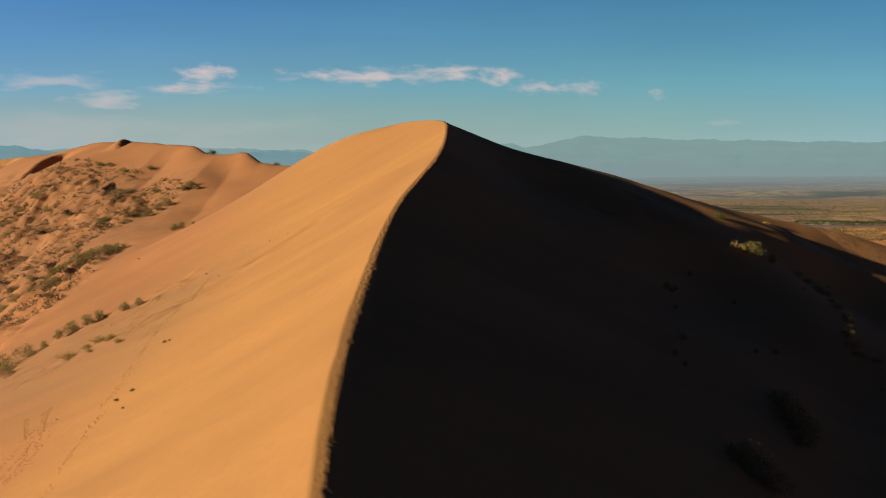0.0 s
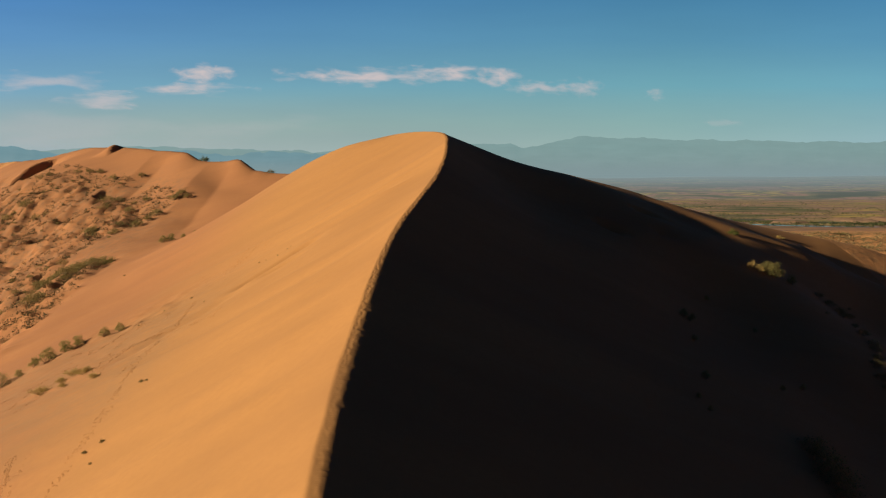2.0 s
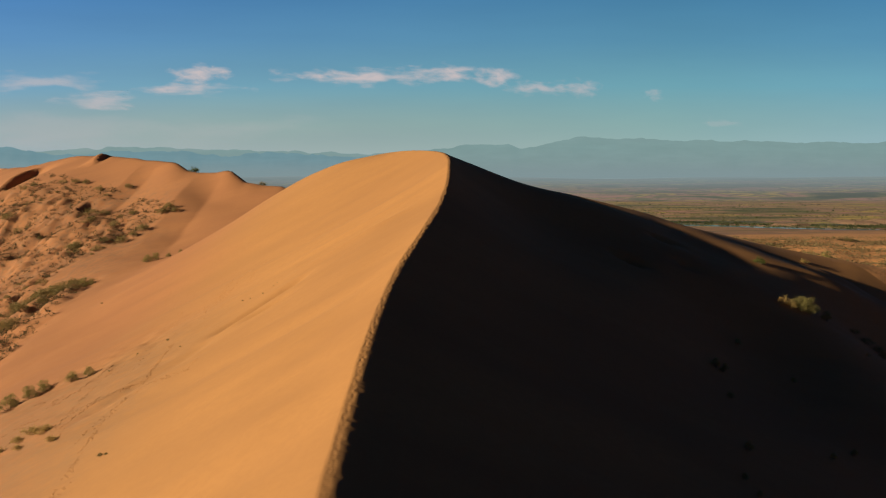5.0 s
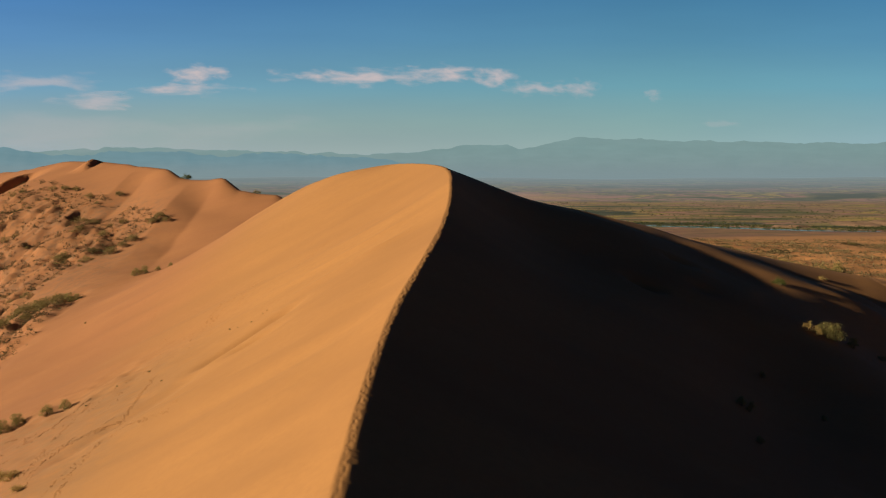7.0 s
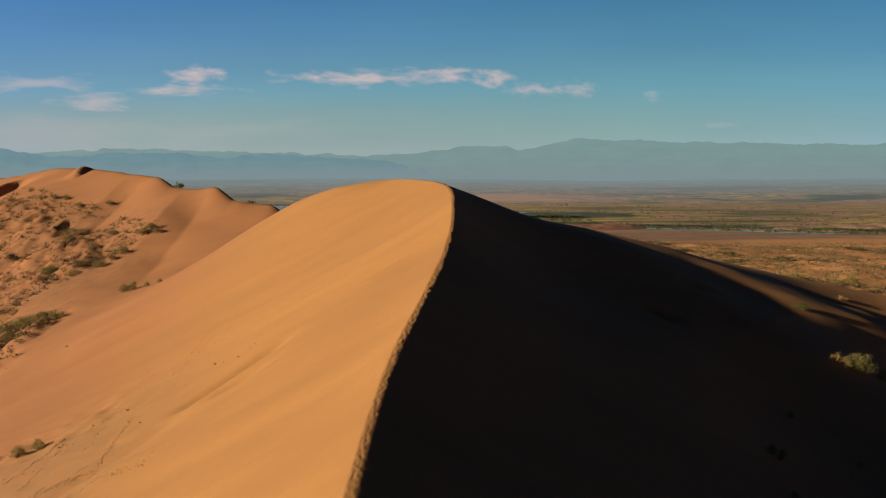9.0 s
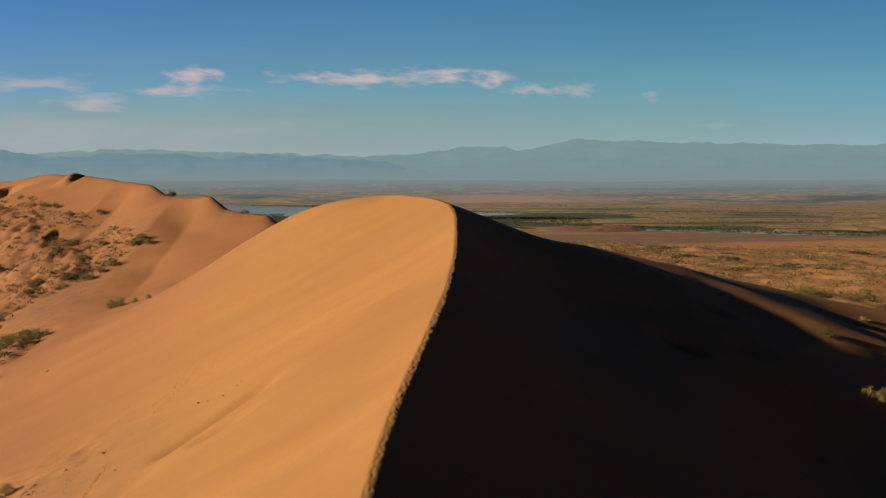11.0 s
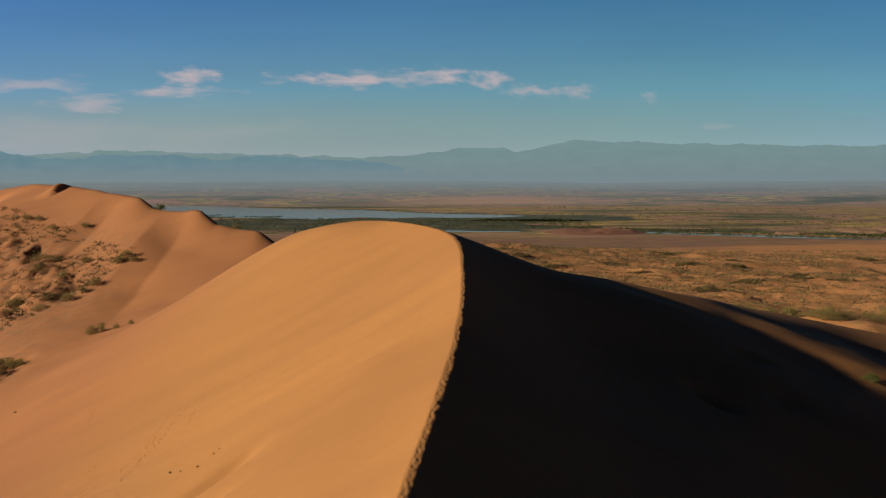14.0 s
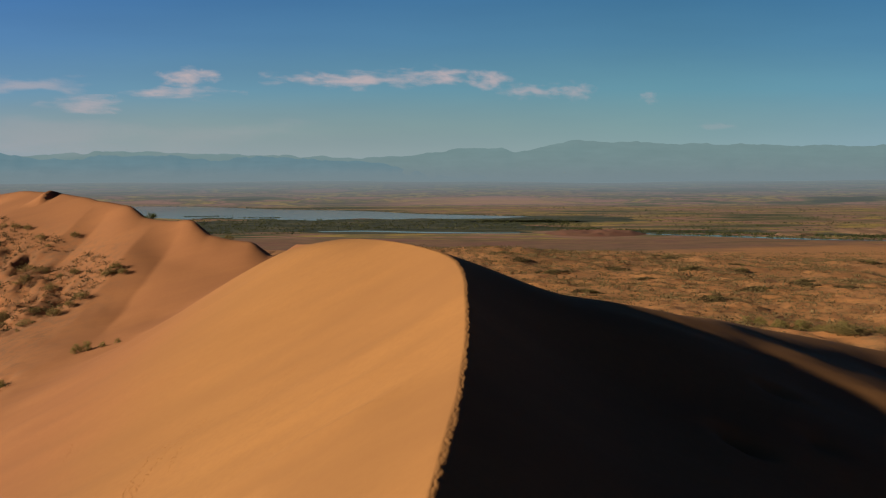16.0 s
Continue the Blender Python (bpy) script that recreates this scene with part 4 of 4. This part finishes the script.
# ---- what nobody could count ----
def scrub(name, spots, leaves, mat, label, category, seed, fine=1.0, squat=1.0):
    """Many low plants in one mesh: each a loose clump of leaves."""
    rng = np.random.default_rng(seed)
    x, y, size = (np.array(v, float) for v in zip(*spots))
    z = height(x, y)
    n = len(x)
    c = np.stack([x, y, z], -1)[:, None] + rng.normal(0, 1, (n, leaves, 3)) * np.array([0.36, 0.36, 0.0]) * size[:, None, None]
    c[..., 2] += np.abs(rng.normal(0.22, 0.25, (n, leaves))) * size[:, None] * squat
    a = rng.normal(0, 1, (n, leaves, 3))
    a /= np.linalg.norm(a, axis=-1, keepdims=True)
    b = np.cross(a, rng.normal(0, 1, (n, leaves, 3)))
    b /= np.linalg.norm(b, axis=-1, keepdims=True)
    s = (size[:, None] * rng.uniform(0.12, 0.3, (n, leaves)) * fine)[..., None]
    corners = np.stack([c - a * s, c + b * s * 0.6, c + a * s, c - b * s * 0.6], 2).reshape(-1, 3)
    quads = np.arange(len(corners)).reshape(-1, 4)
    return tagged(sheet(name, corners.tolist(), quads.tolist(), mat, False), label, category, kind="stuff")


spots, tufts = [], []
while len(spots) < 4600:
    x, y = random.uniform(-330, -100), random.uniform(270, 570)
    d = on_ridge(x, y)
    if 40 < d < 250 and x < float(ridge_edge(y)) - 6 * random.random() and float(grain(np.array([x]), np.array([y]), 12.0, 62)[0]) > random.uniform(-0.9, 0.5) + 0.004 * (y - 400) + 0.003 * (x + 170):
        spots.append((x, y, random.uniform(0.8, 1.2) if random.random() < 0.6 else random.uniform(1.2, 2.2)))
        tufts.append((x + random.gauss(0, 2.5), y + random.gauss(0, 2.5), random.uniform(0.35, 0.7)))
scrub("ridge_scrub", spots, 34, LEAF_DARK, "low grey-brown scrub scattered over the sand ridge", "scrub", 5, 0.62, 1.2)
scrub("ridge_tufts", tufts, 12, LEAF_STEPPE, "small dry tufts between the scrub of the sand ridge", "grass", 15, 0.7, 1.0)
spots = []
while len(spots) < 42000:
    y = 380 + 1150 * random.random() ** 1.3
    x = random.uniform(-0.25, 0.55) * (y + 80)
    if x < (60 if y < 470 else 4 if y < 760 else -0.06 * y) or y > 1300 + 150 * random.random():
        continue
    if float(grain(np.array([x]), np.array([y]), 45.0, 63)[0]) + float(grain(np.array([x]), np.array([y]), 13.0, 64)[0]) > random.uniform(-1.0, 0.7):
        if y < 520 and random.random() < 0.55:
            continue
        spots.append((x, y, random.uniform(0.4, 1.1) * (1 + y / 1000) * (2.4 if random.random() < 0.05 else 1)))
spots = [p for p in spots if ((p[0] - 117) / 13) ** 2 + ((p[1] - 395) / 16) ** 2 > 1]
scrub("steppe_scrub", spots, 14, LEAF_STEPPE, "countless low shrubs over the sandy steppe behind the dune", "scrub", 6, 0.75)
spots = []
for cx, cy, r in THICKETS:
    for _ in range(int(10 * r)):
        spots.append((cx + random.gauss(0, 1.1 * r), cy + random.gauss(0, 1.3 * r), random.uniform(1.0, 2.0) * (1 + cy / 2400)))
scrub("steppe_thickets", spots, 60, LEAF_DARK, "dark clumps of dense scrub on the sandy steppe", "scrub", 16, 0.85, 0.7)
spots = []
while len(spots) < 4200:
    k = random.random()
    if k < 0.45:
        x, y = random.uniform(-720, 400), random.uniform(2190, 2880)
        if 2190 < y < 2350 and abs(x) < 290:
            continue
    elif k < 0.75:
        x = random.uniform(330, 1300)
        y = 2235 - 0.56 * (x - 450) + random.choice((-38, 42, 70, 95)) + random.gauss(0, 14)
    else:
        x, y = random.uniform(-200, 1500), random.uniform(2300, 4000)
        if float(grain(np.array([x / 4]), np.array([y]), 90.0, 65)[0]) < 0.2 or x < 330 and y > 2840:
            continue
    spots.append((x, y, random.uniform(3.0, 6.5)))
SHORE = [(-1342, 4160), (-1038, 4140), (-814, 3982), (-619, 3775), (-436, 3703), (-236, 3575), (-47, 3308), (121, 3206), (320, 3065)]
for (ax, ay), (bx, by) in zip(SHORE, SHORE[1:]):
    for _ in range(70):
        k = random.random()
        spots.append((ax + (bx - ax) * k, ay + (by - ay) * k + abs(random.gauss(4, 25)), random.uniform(2.5, 5.5)))
for _ in range(5200):
    x, y = random.uniform(60, 1150), random.uniform(2260, 3300)
    if float(grain(np.array([x / 3]), np.array([y]), 55.0, 67)[0]) > 0.0004 * max(x - 500, 0) + random.uniform(-0.3, 0.4) and not (x < 340 and y > 2850):
        spots.append((x, y, random.uniform(1.8, 4.2)))
for _ in range(1500):
    x, y = random.uniform(300, 2000), random.uniform(2250, 4150)
    if float(grain(np.array([x / 5]), np.array([y]), 60.0, 66)[0]) > 0.35:
        spots.append((x, y, random.uniform(1.5, 3.8)))
spots += [(random.uniform(890, 1200), random.gauss(2065, 16), random.uniform(4, 8)) for _ in range(260)]
scrub("riverside_trees", spots, 12, TREE_FAR, "dark belt of riverside trees and reeds on the plain", "trees", 7)
spots = [(x + random.gauss(0, 16), y + random.gauss(0, 8), random.uniform(5, 9)) for x, y in (
    (-768, 3119), (-730, 3117), (-694, 2940), (-681, 2994), (-649, 2965), (-676, 3156), (-629, 2992), (-569, 3027), (-529, 3025), (-492, 2930), (-487, 3023)) for _ in range(12)]
scrub("reed_islets", spots, 14, TREE_FAR, "dark reed islets standing in the lake", "reeds", 8, 1.0, 0.35)


# ---- tracks in the sand ----
def trail(name, way, stride, label, seed, sway=0.5, worn=-0.4):
    """Footprints: small pits with a pushed-up rim, one after another along the way."""
    rng = random.Random(seed)
    pts = [Vector((x, y, 0)) for x, y in way]
    bm = bmesh.new()
    side = 1
    for a, b in zip(pts, pts[1:]):
        n = max(1, int((b - a).length / (0.75 * stride)))
        across = Vector((-(b - a).y, (b - a).x, 0)).normalized()
        for k in range(n):
            c = a.lerp(b, (k + rng.uniform(-0.2, 0.2)) / n) + across * (0.16 * side + rng.gauss(0, 0.16) + sway * math.sin(k * 0.21 + seed))
            side = -side
            if math.sin(k * 0.33 + 2.1 * seed) + math.sin(k * 0.13 + seed) + rng.uniform(-1, 1) < worn:
                continue
            r = rng.uniform(0.09, 0.18)
            ang = [i * math.tau / 7 + rng.uniform(-0.2, 0.2) for i in range(7)]
            xs = [c.x] + [c.x + math.cos(t) * r for t in ang] + [c.x + math.cos(t) * r * 2.1 for t in ang]
            ys = [c.y] + [c.y + math.sin(t) * r for t in ang] + [c.y + math.sin(t) * r * 2.1 for t in ang]
            zs = height(xs, ys)
            lift = [0.01] + [rng.uniform(0.03, 0.08) for _ in ang] + [-0.05] * 7
            v = [bm.verts.new((x, y, z + h)) for x, y, z, h in zip(xs, ys, zs, lift)]
            for i in range(7):
                j = (i + 1) % 7
                bm.faces.new((v[0], v[1 + i], v[1 + j]))
                bm.faces.new((v[1 + i], v[8 + i], v[8 + j], v[1 + j]))
    ob = part(name, bm, SAND)
    return tagged(ob, label, "footprints", kind="stuff")


TRACKS = "line of footprints pressed into the sand of the dune flank"
trail("footprints", [(-56.6, 112), (-56.9, 120.3), (-57.2, 126.8), (-57.4, 132.9), (-60.1, 143.2)], 0.55, TRACKS, 1, 0.2)
trail("footprints", [(-58.6, 112), (-59.0, 122), (-59.5, 130.8), (-59.2, 138.9)], 0.6, TRACKS, 12, 0.2)
trail("footprints", [(-44.8, 100), (-44.8, 106.1), (-46.1, 114.5), (-46.3, 120.7), (-47.4, 129.9), (-47.1, 137.4), (-47.4, 146), (-50, 158)], 0.75, TRACKS, 2, 0.3)
trail("footprints", [(-60.8, 175.7), (-61.3, 182.9), (-61.5, 189.6), (-61.6, 197.8), (-60.8, 203.3)], 0.6, TRACKS, 21, 0.25, -0.5)
trail("footprints", [(-72.5, 194.8), (-70.1, 195.4), (-68.6, 199.3), (-61.9, 195.3)], 0.45, TRACKS, 22, 0.7, 0.0)
trail("footprints", [(-59.8, 182.8), (-56.3, 185.2), (-51.5, 183.4), (-48.7, 182.3)], 0.4, TRACKS, 23, 0.35, -0.3)
trail("footprints", [(-49.1, 182.3), (-48.8, 189.1), (-49.6, 201.9)], 0.55, TRACKS, 24, 0.15, -0.9)
trail("footprints", [(-59.0, 198.2), (-58.3, 204.1), (-56.0, 207.2), (-51.4, 206.5)], 0.5, TRACKS, 25, 0.5, 0.0)
trail("footprints", [(-46.0, 177.8), (-41.6, 175.0), (-39.0, 174.2), (-38.5, 177.9)], 0.6, TRACKS, 26, 0.4, 0.1)
trail("footprints", [(-49.5, 160.3), (-50.7, 166.5), (-50.2, 170.9), (-49.2, 175.6)], 0.6, TRACKS, 27, 0.25, -0.4)
trail("footprints", [(-54.6, 194.8), (-55.9, 202.6), (-53.6, 205.9)], 0.55, TRACKS, 28, 0.2, 0.0)
trail("footprints", [(-52.8, 212.9), (-54.1, 221.7), (-55.1, 229.6)], 0.7, TRACKS, 29, 0.15, -0.4)
trail("footprints", [(-49.7, 208.8), (-47.1, 210.1), (-44.9, 211.0), (-41.3, 212.5)], 0.5, TRACKS, 30, 0.6, 0.1)
trail("footprints", [(-58.2, 171.9), (-59.7, 180.1), (-56.5, 182.3), (-53.5, 183.2)], 0.5, TRACKS, 31, 0.6, 0.2)
trail("footprints", [(-52.2, 162.9), (-52.2, 167.8), (-51.2, 172.5)], 0.6, TRACKS, 32, 0.2, -0.2)
trail("footprints", [(-64.4, 214), (-55.7, 214.9), (-51.5, 217.9), (-47.1, 222.1), (-44.1, 229.9), (-42.4, 238.7)], 0.5, TRACKS, 41, 0.6, 0.1)
trail("footprints", [(-54, 208.1), (-47.9, 212.3), (-44.6, 221.5), (-44.6, 228.4)], 0.55, TRACKS, 42, 0.4, -0.2)
trail("footprints", [(-64.1, 246.7), (-65.4, 258.5), (-65.2, 261.5)], 0.8, TRACKS, 43, 0.1, 0.0)
trail("footprints", [(-39.7, 221.6), (-39.9, 230.3)], 0.8, TRACKS, 44, 0.1, -0.3)
trail("footprints", [(-46, 214), (-43.8, 220.1), (-43.0, 226.0), (-41.8, 231.3), (-39.7, 235.4), (-37.2, 238.6)], 0.75, TRACKS, 7)
trail("footprints", [(-48, 218), (-45.4, 225.4), (-45.2, 232.6), (-42.4, 236.7)], 0.75, TRACKS, 8)
trail("footprints", [(-63.4, 141.5), (-58.2, 130.7), (-56.3, 125.1), (-54, 114)], 0.5, TRACKS, 51, 0.15, -0.6)
trail("footprints", [(-60.5, 142.1), (-57.1, 133.9), (-55.1, 124.7), (-53, 113)], 0.5, TRACKS, 52, 0.15, -0.8)
trail("footprints", [(-57.1, 139.9), (-55.0, 129.4), (-53.6, 120)], 0.5, TRACKS, 53, 0.15, -0.4)
trail("footprints", [(-50.1, 162.7), (-49.0, 153.8), (-48.2, 145.2), (-47.8, 135.1), (-47.3, 125.6), (-45.6, 112.4)], 0.6, TRACKS, 54, 0.15, -0.8)
trail("footprints", [(-62.3, 178.9), (-59.2, 181.9), (-55.4, 183.0), (-51.3, 183.4)], 0.35, TRACKS, 55, 0.4, -0.8)
trail("footprints", [(-82.6, 180.8), (-78.0, 185.1), (-74.4, 189.8), (-68.7, 189.5)], 0.35, TRACKS, 56, 0.8, -0.6)
trail("footprints", [(-76.5, 167.7), (-74.4, 174.2), (-75.5, 189.0)], 0.4, TRACKS, 57, 0.8, -0.3)
trail("footprints", [(-71.0, 168.9), (-70.8, 175.6), (-69, 184)], 0.45, TRACKS, 58, 0.7, -0.3)
trail("footprints", [(-62.2, 178.2), (-61.9, 184.5), (-61.8, 189.9), (-60.9, 195.8), (-61.1, 204.5)], 0.50, TRACKS, 61, 0.15, -0.9)
trail("footprints", [(-59.8, 179.3), (-55.7, 182.1), (-53.2, 184.3), (-50.8, 186.3)], 0.40, TRACKS, 62, 0.40, -0.6)
trail("footprints", [(-61.4, 180.5), (-59.8, 183.1), (-57.1, 182.9), (-52.2, 183.6), (-49.2, 183.8)], 0.30, TRACKS, 63, 0.35, -1.2)
trail("footprints", [(-49.1, 183.8), (-48.9, 188.8), (-49.7, 202.0)], 0.50, TRACKS, 64, 0.12, -1.2)
trail("footprints", [(-51.5, 171.6), (-49.1, 174.7), (-46.4, 177.2), (-41.1, 174.0), (-38.8, 173.3)], 0.45, TRACKS, 65, 0.30, -0.7)
trail("footprints", [(-50.0, 157.5), (-49.6, 160.7), (-50.2, 166.5)], 0.50, TRACKS, 66, 0.15, -0.9)
trail("footprints", [(-54.9, 196.2), (-55.0, 202.8), (-53.6, 206.5), (-48.9, 205.4)], 0.50, TRACKS, 67, 0.30, -0.6)
trail("footprints", [(-76.3, 202.0), (-72.8, 200.7), (-67.1, 195.0), (-66.1, 198.7)], 0.30, TRACKS, 68, 0.70, -0.7)
trail("footprints", [(-68.2, 195.8), (-65.4, 198.0), (-63.6, 203.0), (-61.5, 206.8)], 0.40, TRACKS, 69, 0.50, -0.5)
trail("footprints", [(-56.8, 181.9), (-55.2, 183.6), (-52.8, 184.4)], 0.25, TRACKS, 70, 0.50, -1.0)
trail("footprints", [(-29.5, 234), (-27.7, 236.4), (-26.4, 238.7), (-23.8, 240.7)], 0.8, TRACKS, 9, 0.1)


# ---- clouds ----
def cloud(u, v, w, h, thick, seed, stretch=4.0):
    """A wisp of vapour far off over the mountains; u, v: across and above the horizon, in thousandths of the distance."""
    bm = bmesh.new()
    far = 4880.0
    x, z, hw, hh = u * far / 1000, 155 + v * far / 1000, 1.2 * w * far / 2000, 0.95 * h * far / 2000
    rows = [[bm.verts.new((x + (i / 6 - 0.5) * 2 * hw, far + 6 * math.sin(i * 1.3 + j), z + (j / 3 - 0.5) * 2 * hh)) for i in range(7)] for j in range(4)]
    for a, b in zip(rows, rows[1:]):
        for i in range(6):
            bm.faces.new((a[i], a[i + 1], b[i + 1], b[i]))
    return tagged(part("cloud", bm, cloud_material("cloud_vapour", CLOUD, thick, seed, 0.6 * stretch)), "thin pale pinkish cloud wisp low over the mountains", "cloud", "clouds", "structure")


CLOUD = (0.36, 0.315, 0.325)
cloud(-123.3, 101.1, 89.2, 25.3, 1.00, 1, 3.5)
cloud(-60.8, 99.9, 111.5, 25.3, 1.00, 2, 4.0)
cloud(3.7, 104.7, 84.0, 25.3, 1.00, 3, 3.5)
cloud(59.1, 99.3, 54.3, 26.8, 0.90, 4, 3.0)
cloud(101.3, 89.2, 63.2, 22.3, 0.68, 5, 3.0)
cloud(145.9, 88.9, 48.3, 24.5, 0.60, 6, 2.5)
cloud(222.6, 82.1, 27.5, 16.4, 0.38, 7, 2.0)
cloud(-247.6, 105.0, 68.4, 26.0, 1.00, 8, 3.0)
cloud(-257.6, 86.6, 118.0, 24.0, 0.90, 9, 4.0)
cloud(-348.7, 75.8, 108.0, 22.0, 0.66, 10, 4.0)
cloud(-412.4, 94.6, 150.0, 27.0, 0.55, 11, 5.0)
cloud(-361.2, 42.0, 480.0, 62.0, 0.20, 12, 8.0)
cloud(293.1, 52.9, 52.1, 14.9, 0.18, 13, 3.0)
